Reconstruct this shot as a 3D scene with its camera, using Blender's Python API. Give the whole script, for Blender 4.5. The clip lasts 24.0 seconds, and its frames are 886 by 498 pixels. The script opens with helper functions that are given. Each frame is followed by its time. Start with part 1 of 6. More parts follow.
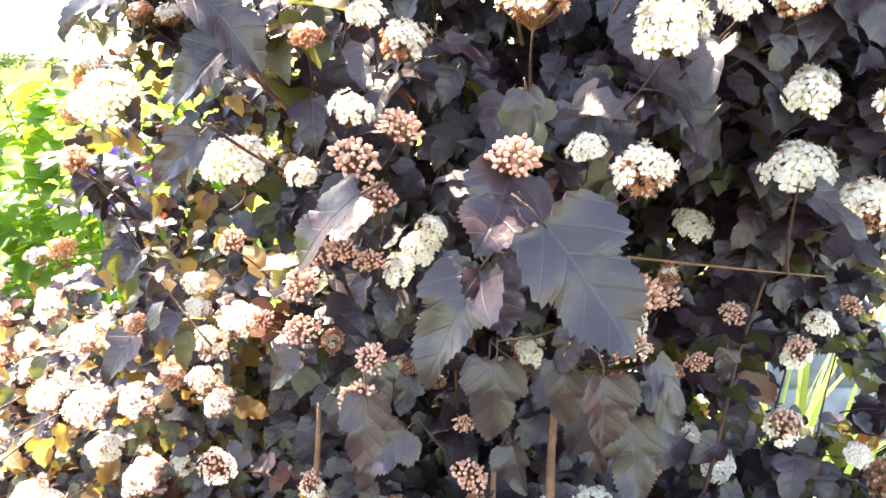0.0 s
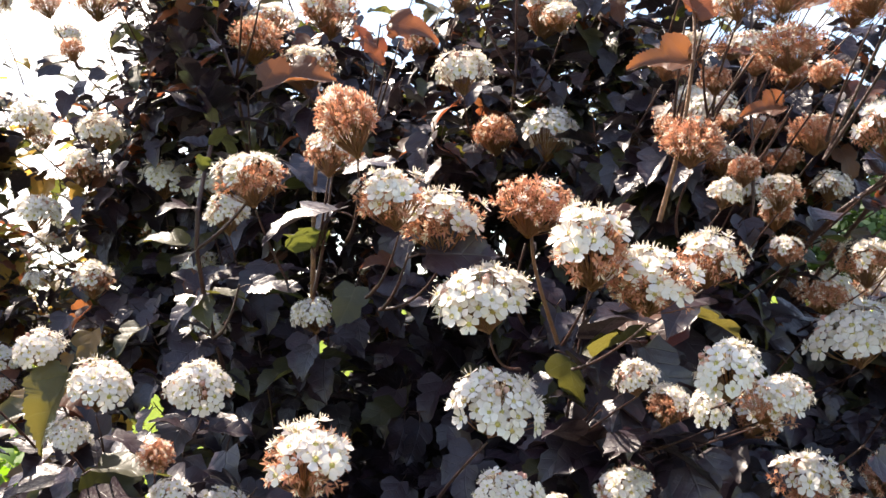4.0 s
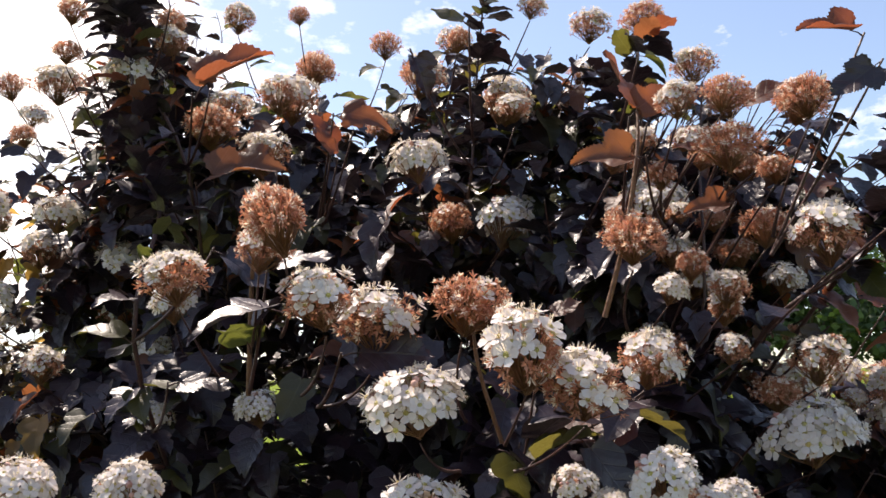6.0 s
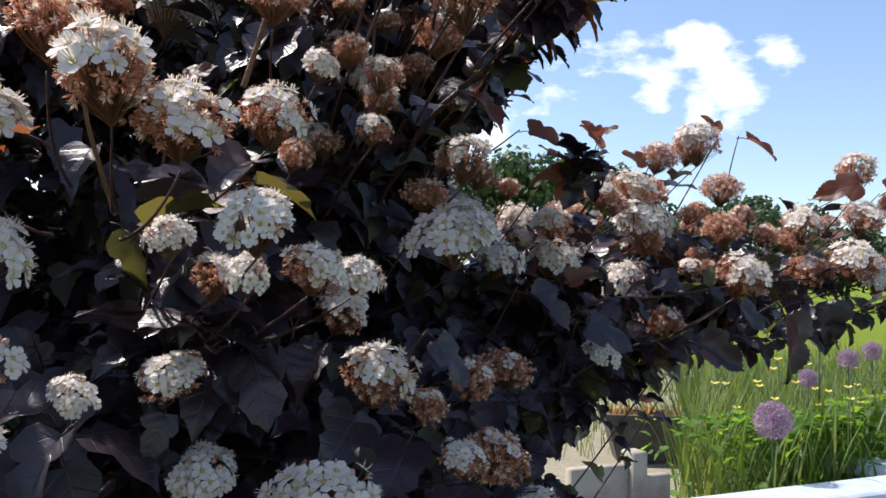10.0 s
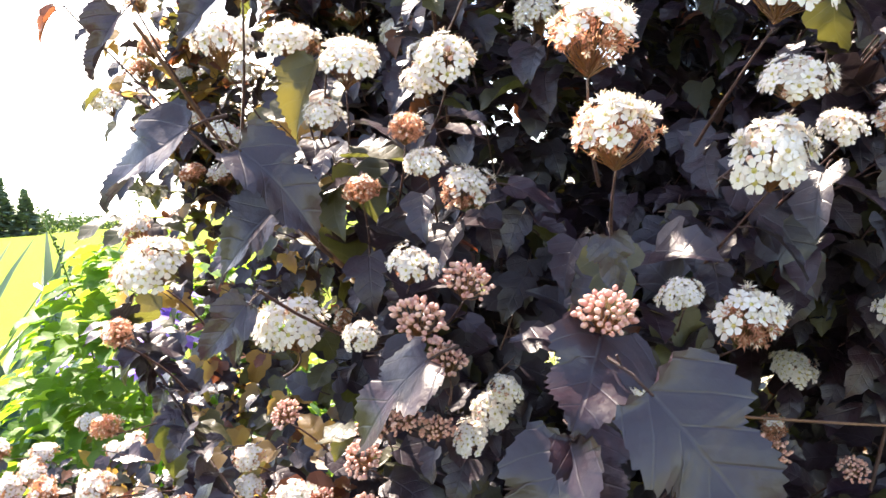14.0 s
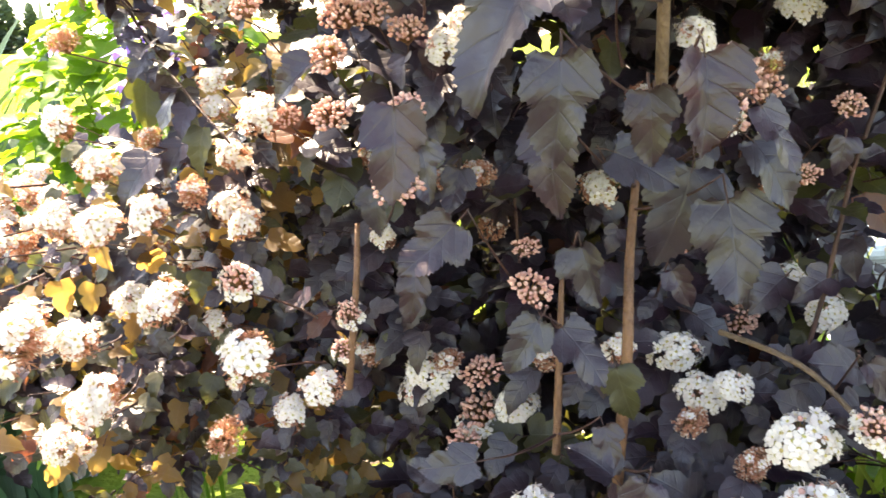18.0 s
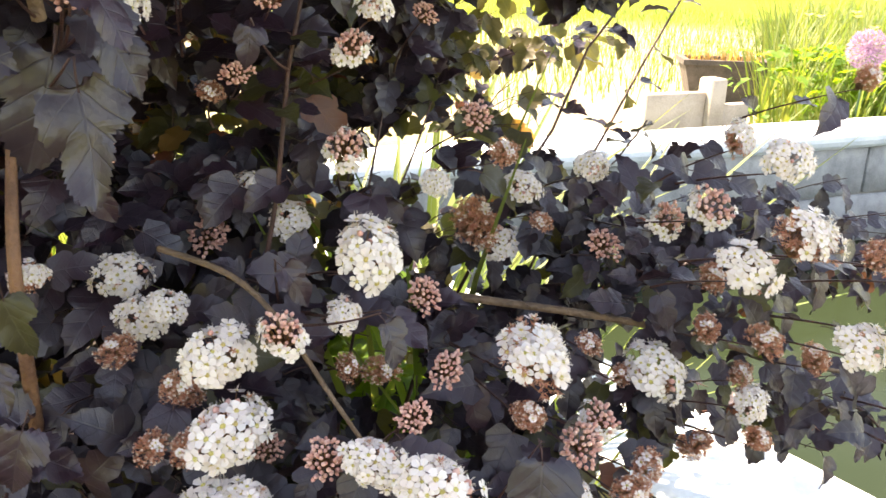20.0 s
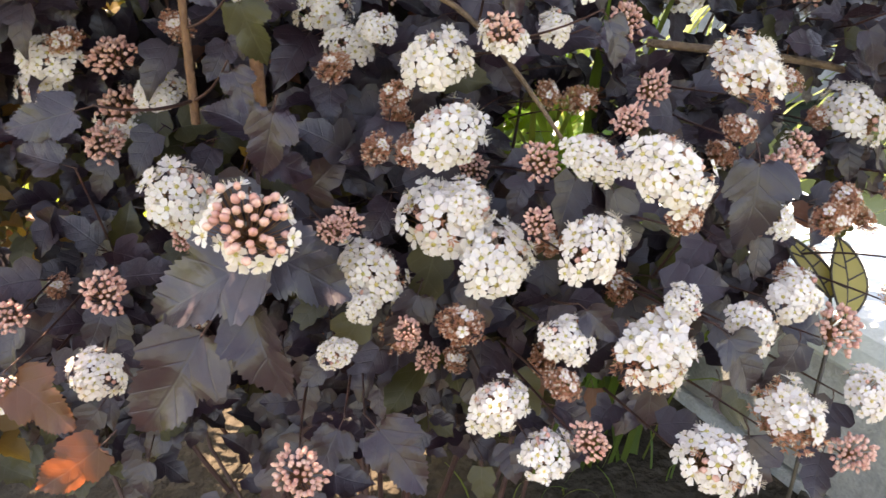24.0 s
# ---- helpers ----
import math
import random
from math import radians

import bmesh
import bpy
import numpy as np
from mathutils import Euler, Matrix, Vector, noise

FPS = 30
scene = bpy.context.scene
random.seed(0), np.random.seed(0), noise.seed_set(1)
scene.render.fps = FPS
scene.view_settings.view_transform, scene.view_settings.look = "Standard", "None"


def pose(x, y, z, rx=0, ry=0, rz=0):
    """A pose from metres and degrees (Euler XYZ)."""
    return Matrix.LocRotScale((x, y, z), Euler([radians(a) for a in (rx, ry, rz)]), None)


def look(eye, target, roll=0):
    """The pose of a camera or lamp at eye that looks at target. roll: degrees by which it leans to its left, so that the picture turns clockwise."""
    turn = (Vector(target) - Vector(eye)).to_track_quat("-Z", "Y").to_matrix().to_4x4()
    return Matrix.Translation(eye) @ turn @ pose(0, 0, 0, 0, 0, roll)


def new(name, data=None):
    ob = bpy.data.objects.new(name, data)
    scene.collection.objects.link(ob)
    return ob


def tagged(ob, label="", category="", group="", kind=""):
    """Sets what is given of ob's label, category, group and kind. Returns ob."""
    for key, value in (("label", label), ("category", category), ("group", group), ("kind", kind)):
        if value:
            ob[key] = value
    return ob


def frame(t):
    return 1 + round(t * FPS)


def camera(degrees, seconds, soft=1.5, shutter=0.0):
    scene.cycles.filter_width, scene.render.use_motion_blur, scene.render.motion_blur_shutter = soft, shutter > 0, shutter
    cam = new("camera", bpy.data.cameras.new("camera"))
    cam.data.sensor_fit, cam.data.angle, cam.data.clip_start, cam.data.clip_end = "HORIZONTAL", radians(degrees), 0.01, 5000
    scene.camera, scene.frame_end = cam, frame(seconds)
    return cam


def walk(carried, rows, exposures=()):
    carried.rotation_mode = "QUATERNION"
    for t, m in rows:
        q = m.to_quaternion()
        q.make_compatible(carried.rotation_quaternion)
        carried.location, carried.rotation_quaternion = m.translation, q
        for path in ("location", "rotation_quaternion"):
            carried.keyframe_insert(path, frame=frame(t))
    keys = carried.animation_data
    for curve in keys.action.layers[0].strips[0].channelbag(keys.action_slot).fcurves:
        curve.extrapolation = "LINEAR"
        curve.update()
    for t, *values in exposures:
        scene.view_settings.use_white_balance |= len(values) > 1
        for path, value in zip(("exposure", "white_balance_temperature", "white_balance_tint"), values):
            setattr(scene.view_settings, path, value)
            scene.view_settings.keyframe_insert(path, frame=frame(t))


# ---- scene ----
cam = camera(56.7, 24.0, soft=1.5, shutter=0.15)
METRES, EYE, TILT, LEAN, TURN = 1.0, 1.1, -12.3, 1.0, 0.0
ROWS = [
    (0.0, 0.0, 0.0, 0.0, 0.0, 0.0, -0.0),
    (0.5, 0.0081, 0.005, 0.0232, -3.02, 2.3, 0.4),
    (1.0, 0.019, 0.0021, 0.0401, -4.88, 4.27, 0.57),
    (1.5, 0.0129, -0.0067, 0.0538, -6.6, 6.33, 1.02),
    (2.0, 0.0173, -0.0043, 0.0675, -7.45, 7.88, 1.25),
    (2.5, 0.0387, 0.0097, 0.0896, -7.41, 9.84, 1.63),
    (3.0, 0.0419, 0.0163, 0.1064, -7.42, 12.12, 1.77),
    (3.5, 0.0432, 0.0134, 0.1223, -7.14, 14.6, 1.83),
    (5.5, 0.0604, 0.0066, 0.1517, -6.94, 22.32, 1.83),
    (6.0, 0.0711, 0.0109, 0.1491, -8.02, 22.29, 1.75),
    (6.5, 0.0903, 0.0141, 0.144, -11.12, 21.8, 2.01),
    (7.0, 0.111, 0.0208, 0.1375, -16.1, 20.45, 2.23),
    (7.5, 0.1282, 0.0284, 0.1323, -20.53, 19.09, 2.05),
    (8.0, 0.1448, 0.0334, 0.1246, -24.18, 17.86, 1.94),
    (8.5, 0.1627, 0.0364, 0.1195, -27.77, 16.88, 1.83),
    (9.0, 0.1674, 0.0361, 0.1144, -28.9, 16.03, 2.03),
    (9.5, 0.1565, 0.0413, 0.1026, -28.11, 15.05, 2.58),
    (11.5, 0.1026, 0.055, 0.0849, -15.28, 13.47, 3.57),
    (12.0, 0.0828, 0.0545, 0.0771, -11.59, 13.13, 3.42),
    (12.5, 0.053, 0.05, 0.0645, -5.75, 12.43, 2.7),
    (13.0, 0.0316, 0.049, 0.0554, -2.0, 11.71, 2.85),
    (13.5, 0.0112, 0.051, 0.0337, 0.96, 10.9, 2.72),
    (14.0, -0.0124, 0.0492, 0.0162, 3.77, 9.67, 2.51),
    (14.5, -0.0303, 0.042, 0.0016, 5.49, 8.48, 2.24),
    (15.0, -0.0508, 0.0319, -0.0099, 7.77, 7.32, 2.1),
    (15.5, -0.0578, 0.0333, -0.0259, 9.62, 6.36, 1.85),
    (16.0, -0.051, 0.0475, -0.0489, 9.88, 4.8, 1.67),
    (16.5, -0.0384, 0.0618, -0.0698, 9.63, 3.1, 1.19),
    (17.0, -0.0349, 0.0704, -0.0871, 8.88, 1.24, 0.95),
    (17.5, -0.0239, 0.0813, -0.1065, 7.82, -0.47, 0.64),
    (18.0, 0.0064, 0.0912, -0.1203, 4.62, -2.12, 1.03),
    (18.5, 0.0434, 0.1051, -0.13, -1.51, -3.41, 1.38),
    (19.0, 0.0762, 0.1204, -0.1436, -7.96, -5.27, 1.85),
    (19.5, 0.1192, 0.131, -0.1412, -15.52, -6.5, 2.05),
    (21.5, 0.1546, 0.1342, -0.1728, -26.8, -10.66, 2.82),
    (22.0, 0.1392, 0.1379, -0.1897, -24.98, -12.88, 3.2),
    (22.5, 0.1236, 0.137, -0.2063, -22.49, -14.6, 3.7),
    (23.0, 0.1098, 0.1349, -0.2145, -19.91, -15.71, 3.96),
    (23.5, 0.0944, 0.1311, -0.2221, -17.66, -16.6, 3.65),
    (24.0, 0.0664, 0.1241, -0.2232, -14.14, -16.87, 3.28),
]
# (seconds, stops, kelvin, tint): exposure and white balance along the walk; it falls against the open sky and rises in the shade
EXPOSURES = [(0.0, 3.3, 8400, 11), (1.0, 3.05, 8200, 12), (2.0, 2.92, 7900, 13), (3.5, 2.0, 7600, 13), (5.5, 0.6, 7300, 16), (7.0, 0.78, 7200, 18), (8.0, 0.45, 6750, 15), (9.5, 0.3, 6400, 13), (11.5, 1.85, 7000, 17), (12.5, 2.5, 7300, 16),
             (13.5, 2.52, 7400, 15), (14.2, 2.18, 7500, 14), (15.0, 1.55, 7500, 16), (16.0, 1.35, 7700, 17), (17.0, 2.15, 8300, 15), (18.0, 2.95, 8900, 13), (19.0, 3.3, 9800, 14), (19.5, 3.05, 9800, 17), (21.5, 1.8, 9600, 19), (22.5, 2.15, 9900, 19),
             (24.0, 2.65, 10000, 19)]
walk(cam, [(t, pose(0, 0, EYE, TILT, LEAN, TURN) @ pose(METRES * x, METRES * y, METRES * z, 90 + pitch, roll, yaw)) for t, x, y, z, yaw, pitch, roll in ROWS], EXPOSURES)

# ---- daylight: a high sun behind the shrub, blue sky with fair-weather cloud ----
SUN_TURN, SUN_HEIGHT = -36.0, 57.0      # degrees from straight ahead (minus: left), and above the horizon
sun_dir = Vector((math.sin(radians(SUN_TURN)) * math.cos(radians(SUN_HEIGHT)),
                  math.cos(radians(SUN_TURN)) * math.cos(radians(SUN_HEIGHT)), math.sin(radians(SUN_HEIGHT))))
sun = new("sun", bpy.data.lights.new("sun", "SUN"))
sun.data.energy, sun.data.angle, sun.data.color = 5.0, radians(0.5), (1.0, 0.95, 0.88)
sun.matrix_world = look((0, 0, 0), -sun_dir)

world = bpy.data.worlds.new("sky")
scene.world = world
world.use_nodes = True


def wire(nt, a, out, b, inp):
    nt.links.new(a.outputs[out], b.inputs[inp])


def build_sky():
    nt = world.node_tree
    n = nt.nodes
    back = n["Background"]
    sky = n.new("ShaderNodeTexSky")
    sky.sky_type, sky.sun_disc = "NISHITA", False
    sky.sun_elevation, sky.sun_rotation = radians(SUN_HEIGHT), radians(SUN_TURN)
    sky.air_density, sky.dust_density, sky.ozone_density = 1.0, 0.7, 2.0
    tex = n.new("ShaderNodeTexCoord")
    squash = n.new("ShaderNodeMapping")
    squash.inputs["Scale"].default_value = (2.6, 2.6, 5.2)
    squash.inputs["Location"].default_value = (0.35, 0.1, 0.4)
    puff = n.new("ShaderNodeTexNoise")
    puff.inputs["Scale"].default_value, puff.inputs["Detail"].default_value = 2.2, 7.0
    puff.inputs["Roughness"].default_value = 0.6
    ramp = n.new("ShaderNodeValToRGB")
    ramp.color_ramp.elements[0].position, ramp.color_ramp.elements[1].position = 0.59, 0.76
    # a fair-weather cumulus low over the trees, of several puffs
    puffs = []
    for way, reach in CLOUD_PUFFS:
        gap = n.new("ShaderNodeVectorMath")
        gap.operation = "DISTANCE"
        gap.inputs[1].default_value = Vector(way).normalized()
        wire(nt, tex, "Generated", gap, 0)
        near = n.new("ShaderNodeMapRange")
        near.inputs["From Min"].default_value, near.inputs["From Max"].default_value = 0.0, reach
        near.inputs["To Min"].default_value, near.inputs["To Max"].default_value = 0.24, 0.0
        wire(nt, gap, "Value", near, "Value")
        if puffs:
            most = n.new("ShaderNodeMath")
            most.operation = "MAXIMUM"
            wire(nt, puffs[-1], 0, most, 0)
            wire(nt, near, "Result", most, 1)
            puffs.append(most)
        else:
            puffs.append(near)
    add = n.new("ShaderNodeMath")
    add.operation = "ADD"
    mix = n.new("ShaderNodeMixRGB")
    mix.inputs["Color2"].default_value = (9.0, 9.0, 9.2, 1)
    wire(nt, tex, "Generated", squash, "Vector")
    wire(nt, squash, "Vector", puff, "Vector")
    # bright haze and thin cloud under the sun
    veil_way = n.new("ShaderNodeVectorMath")
    veil_way.operation = "DISTANCE"
    veil_way.inputs[1].default_value = VEIL_AT
    veil = n.new("ShaderNodeMapRange")
    veil.inputs["From Min"].default_value, veil.inputs["From Max"].default_value = 0.10, 0.62
    veil.inputs["To Min"].default_value, veil.inputs["To Max"].default_value = 0.36, 0.0
    wire(nt, tex, "Generated", veil_way, 0)
    wire(nt, veil_way, "Value", veil, "Value")
    add2 = n.new("ShaderNodeMath")
    add2.operation = "ADD"
    wire(nt, puff, "Fac", add2, 0)
    wire(nt, veil, "Result", add2, 1)
    wire(nt, add2, "Value", add, 0)
    wire(nt, puffs[-1], 0, add, 1)
    wire(nt, add, "Value", ramp, "Fac")
    wire(nt, ramp, "Color", mix, "Fac")
    wire(nt, sky, "Color", mix, "Color1")
    wire(nt, mix, "Color", back, "Color")
    back.inputs["Strength"].default_value = 0.15


VEIL_AT = Vector((-0.40, 0.80, 0.46)).normalized()
CLOUD_PUFFS = (((0.652, 0.698, 0.295), 0.041), ((0.721, 0.641, 0.264), 0.041), ((0.633, 0.742, 0.221), 0.046), ((0.689, 0.686, 0.235), 0.055), ((0.741, 0.598, 0.306), 0.041), ((0.666, 0.715, 0.214), 0.048), ((0.750, 0.578, 0.322), 0.034))
build_sky()

# ---- materials ----


def rgb(c):
    return (*c, 1.0)


def surface(name, dark, light, scale=20.0, rough=0.6, bump=0.15, fine=120.0, coords="Object", spread=0.0, metal=0.0, spec=0.5):
    """A two-scale mottled surface: broad stains, fine grain in colour and relief, and a change of tone from piece to piece."""
    m = bpy.data.materials.new(name)
    m.use_nodes = True
    nt = m.node_tree
    n = nt.nodes
    p = n["Principled BSDF"]
    p.inputs["Roughness"].default_value, p.inputs["Metallic"].default_value = rough, metal
    p.inputs["Specular IOR Level"].default_value = spec
    tex = n.new("ShaderNodeTexCoord")
    a, b = n.new("ShaderNodeTexNoise"), n.new("ShaderNodeTexNoise")
    a.inputs["Scale"].default_value, b.inputs["Scale"].default_value = scale, fine
    a.inputs["Detail"].default_value, b.inputs["Detail"].default_value = 5.0, 3.0
    mix = n.new("ShaderNodeMixRGB")
    mix.inputs["Color1"].default_value, mix.inputs["Color2"].default_value = rgb(dark), rgb(light)
    avg = n.new("ShaderNodeMath")
    avg.operation = "MULTIPLY_ADD"
    avg.inputs[1].default_value = 0.45
    ramp = n.new("ShaderNodeMapRange")
    ramp.inputs["From Min"].default_value, ramp.inputs["From Max"].default_value = 0.5, 0.95
    bmp = n.new("ShaderNodeBump")
    bmp.inputs["Strength"].default_value, bmp.inputs["Distance"].default_value = bump, 0.004
    for t in (a, b):
        wire(nt, tex, coords, t, "Vector")
    wire(nt, b, "Fac", avg, 0)
    wire(nt, a, "Fac", avg, 2)
    wire(nt, avg, "Value", ramp, "Value")
    if spread:
        info = n.new("ShaderNodeObjectInfo")
        tone = n.new("ShaderNodeMath")
        tone.operation = "MULTIPLY_ADD"
        tone.inputs[1].default_value = spread
        wire(nt, info, "Random", tone, 0)
        wire(nt, ramp, "Result", tone, 2)
        wire(nt, tone, "Value", mix, "Fac")
    else:
        wire(nt, ramp, "Result", mix, "Fac")
    wire(nt, mix, "Color", p, "Base Color")
    wire(nt, b, "Fac", bmp, "Height")
    wire(nt, bmp, "Normal", p, "Normal")
    return m


def leafy(name, dark, light, through_a, through_b, share=0.35, rough=0.42, vein=0.5, spec=0.5):
    """Leaf tissue: gloss on top, light let through, pale veins raised along the blade (from its own leaf coordinates)."""
    m = bpy.data.materials.new(name)
    m.use_nodes = True
    nt = m.node_tree
    n = nt.nodes
    p, out = n["Principled BSDF"], n["Material Output"]
    p.inputs["Roughness"].default_value = rough
    p.inputs["Specular IOR Level"].default_value = spec
    uv = n.new("ShaderNodeTexCoord")
    sep = n.new("ShaderNodeSeparateXYZ")
    wire(nt, uv, "UV", sep, "Vector")
    # side veins: stripes of |x| - 0.6 y
    ab = n.new("ShaderNodeMath")
    ab.operation = "ABSOLUTE"
    wire(nt, sep, "X", ab, 0)
    slant = n.new("ShaderNodeMath")
    slant.operation = "MULTIPLY_ADD"
    slant.inputs[1].default_value = -0.8
    wire(nt, ab, "Value", slant, 0)
    wire(nt, sep, "Y", slant, 2)
    sc = n.new("ShaderNodeMath")
    sc.operation = "MULTIPLY"
    sc.inputs[1].default_value = 4.2
    wire(nt, slant, "Value", sc, 0)
    fr = n.new("ShaderNodeMath")
    fr.operation = "PINGPONG"
    fr.inputs[1].default_value = 0.5
    wire(nt, sc, "Value", fr, 0)
    side = n.new("ShaderNodeMapRange")
    side.inputs["From Min"].default_value, side.inputs["From Max"].default_value = 0.0, 0.06
    side.inputs["To Min"].default_value, side.inputs["To Max"].default_value = 0.7, 0.0
    wire(nt, fr, "Value", side, "Value")
    mid = n.new("ShaderNodeMapRange")
    mid.inputs["From Min"].default_value, mid.inputs["From Max"].default_value = 0.006, 0.022
    mid.inputs["To Min"].default_value, mid.inputs["To Max"].default_value = 1.0, 0.0
    wire(nt, ab, "Value", mid, "Value")
    veins = n.new("ShaderNodeMath")
    veins.operation = "MAXIMUM"
    wire(nt, side, "Result", veins, 0)
    wire(nt, mid, "Result", veins, 1)
    grain = n.new("ShaderNodeTexNoise")
    grain.inputs["Scale"].default_value, grain.inputs["Detail"].default_value = 5.0, 4.0
    wire(nt, uv, "UV", grain, "Vector")
    isl, obj, both, geo = n.new("ShaderNodeNewGeometry"), n.new("ShaderNodeObjectInfo"), n.new("ShaderNodeMath"), n.new("ShaderNodeMath")
    both.operation, geo.operation, chance = "ADD", "FRACT", "Value"
    wire(nt, isl, "Random Per Island", both, 0)
    wire(nt, obj, "Random", both, 1)
    wire(nt, both, "Value", geo, 0)
    tone = n.new("ShaderNodeMath")
    tone.operation = "MULTIPLY_ADD"
    tone.inputs[1].default_value = 0.7
    shift = n.new("ShaderNodeMath")
    shift.operation = "ADD"
    shift.inputs[1].default_value = -0.35
    wire(nt, grain, "Fac", shift, 0)
    wire(nt, geo, chance, tone, 0)
    wire(nt, shift, "Value", tone, 2)
    col = n.new("ShaderNodeMixRGB")
    col.inputs["Color1"].default_value, col.inputs["Color2"].default_value = rgb(dark), rgb(light)
    wire(nt, tone, "Value", col, "Fac")
    vcol = n.new("ShaderNodeMixRGB")
    vcol.inputs["Color2"].default_value = rgb([min(1, 2.2 * c + 0.02) for c in light])
    vfac = n.new("ShaderNodeMath")
    vfac.operation = "MULTIPLY"
    vfac.inputs[1].default_value = vein * 0.6
    wire(nt, veins, "Value", vfac, 0)
    wire(nt, vfac, "Value", vcol, "Fac")
    wire(nt, col, "Color", vcol, "Color1")
    wire(nt, vcol, "Color", p, "Base Color")
    bmp = n.new("ShaderNodeBump")
    bmp.inputs["Strength"].default_value, bmp.inputs["Distance"].default_value = 0.30, 0.0013
    hgt = n.new("ShaderNodeMath")
    hgt.operation = "MULTIPLY_ADD"
    hgt.inputs[1].default_value = -0.8
    wire(nt, veins, "Value", hgt, 0)
    puff = n.new("ShaderNodeMath")
    puff.operation = "ADD"
    wire(nt, grain, "Fac", puff, 0)
    wire(nt, fr, "Value", puff, 1)
    pucker = n.new("ShaderNodeTexNoise")
    pucker.inputs["Scale"].default_value, pucker.inputs["Detail"].default_value = 16.0, 3.0
    wire(nt, uv, "UV", pucker, "Vector")
    blister = n.new("ShaderNodeMath")
    blister.operation = "MULTIPLY_ADD"
    blister.inputs[1].default_value = 0.7
    wire(nt, pucker, "Fac", blister, 0)
    wire(nt, puff, "Value", blister, 2)
    wire(nt, blister, "Value", hgt, 2)
    gloss = n.new("ShaderNodeMapRange")
    gloss.inputs["From Min"].default_value, gloss.inputs["From Max"].default_value = 0.3, 0.7
    gloss.inputs["To Min"].default_value, gloss.inputs["To Max"].default_value = rough - 0.08, rough + 0.10
    wire(nt, pucker, "Fac", gloss, "Value")
    wire(nt, gloss, "Result", p, "Roughness")
    wire(nt, hgt, "Value", bmp, "Height")
    wire(nt, bmp, "Normal", p, "Normal")
    lit = n.new("ShaderNodeBsdfTranslucent")
    tcol = n.new("ShaderNodeMixRGB")
    tcol.inputs["Color1"].default_value, tcol.inputs["Color2"].default_value = rgb(through_a), rgb(through_b)
    wire(nt, geo, chance, tcol, "Fac")
    wire(nt, tcol, "Color", lit, "Color")
    mixs = n.new("ShaderNodeMixShader")
    mixs.inputs["Fac"].default_value = share
    wire(nt, p, "BSDF", mixs, 1)
    wire(nt, lit, "BSDF", mixs, 2)
    wire(nt, mixs, "Shader", out, "Surface")
    return m


LEAF_DARK = leafy("dark_leaf", (0.026, 0.0085, 0.016), (0.020, 0.017, 0.025), (0.08, 0.045, 0.05), (0.06, 0.055, 0.05), 0.05, 0.38, spec=0.52, vein=0.3)
LEAF_YOUNG = leafy("young_leaf", (0.065, 0.026, 0.020), (0.12, 0.050, 0.030), (0.42, 0.10, 0.045), (0.40, 0.14, 0.05), 0.40, 0.45)
LEAF_AMBER = leafy("amber_leaf", (0.10, 0.055, 0.022), (0.17, 0.105, 0.04), (0.58, 0.30, 0.07), (0.64, 0.42, 0.10), 0.55, 0.45)
LEAF_OLIVE = leafy("olive_leaf", (0.032, 0.030, 0.017), (0.058, 0.055, 0.030), (0.15, 0.17, 0.03), (0.24, 0.19, 0.04), 0.34, 0.42)
LEAF_GREEN = leafy("green_leaf", (0.045, 0.11, 0.018), (0.085, 0.17, 0.028), (0.20, 0.42, 0.02), (0.36, 0.52, 0.04), 0.48, 0.5, spec=0.3)
BLADE_GREEN = leafy("sword_leaf", (0.022, 0.060, 0.034), (0.042, 0.095, 0.05), (0.07, 0.17, 0.03), (0.12, 0.22, 0.05), 0.16, 0.46, vein=0.1, spec=0.28)
GRASS_GREEN = leafy("grass_blade", (0.042, 0.090, 0.016), (0.11, 0.155, 0.034), (0.17, 0.32, 0.025), (0.38, 0.40, 0.08), 0.33, 0.5, vein=0.0)
PETAL = leafy("white_petal", (0.72, 0.62, 0.60), (0.80, 0.77, 0.75), (0.72, 0.66, 0.58), (0.78, 0.73, 0.67), 0.32, 0.6, vein=0.0)
MAUVE = leafy("mauve_petal", (0.30, 0.20, 0.62), (0.42, 0.30, 0.74), (0.45, 0.30, 0.80), (0.55, 0.40, 0.85), 0.45, 0.6, vein=0.3)
ALLIUM = leafy("allium_petal", (0.30, 0.16, 0.30), (0.44, 0.28, 0.42), (0.40, 0.22, 0.38), (0.48, 0.32, 0.44), 0.3, 0.6, vein=0.0)
YELLOW = leafy("yellow_petal", (0.70, 0.58, 0.10), (0.80, 0.72, 0.22), (0.8, 0.7, 0.1), (0.85, 0.75, 0.2), 0.4, 0.6, vein=0.0)
CALYX = leafy("spent_calyx", (0.35, 0.125, 0.085), (0.57, 0.32, 0.22), (0.68, 0.23, 0.12), (0.76, 0.43, 0.26), 0.40, 0.7, vein=0.0)
BUD = leafy("pink_bud", (0.50, 0.20, 0.17), (0.80, 0.52, 0.43), (0.75, 0.40, 0.30), (0.85, 0.6, 0.45), 0.15, 0.55, vein=0.0)
CENTRE = leafy("flower_eye", (0.45, 0.42, 0.12), (0.55, 0.40, 0.16), (0.55, 0.5, 0.15), (0.6, 0.45, 0.15), 0.2, 0.6, vein=0.0)
STAMEN = leafy("stamen_thread", (0.75, 0.70, 0.62), (0.82, 0.76, 0.68), (0.85, 0.75, 0.6), (0.85, 0.7, 0.5), 0.5, 0.6, vein=0.0)
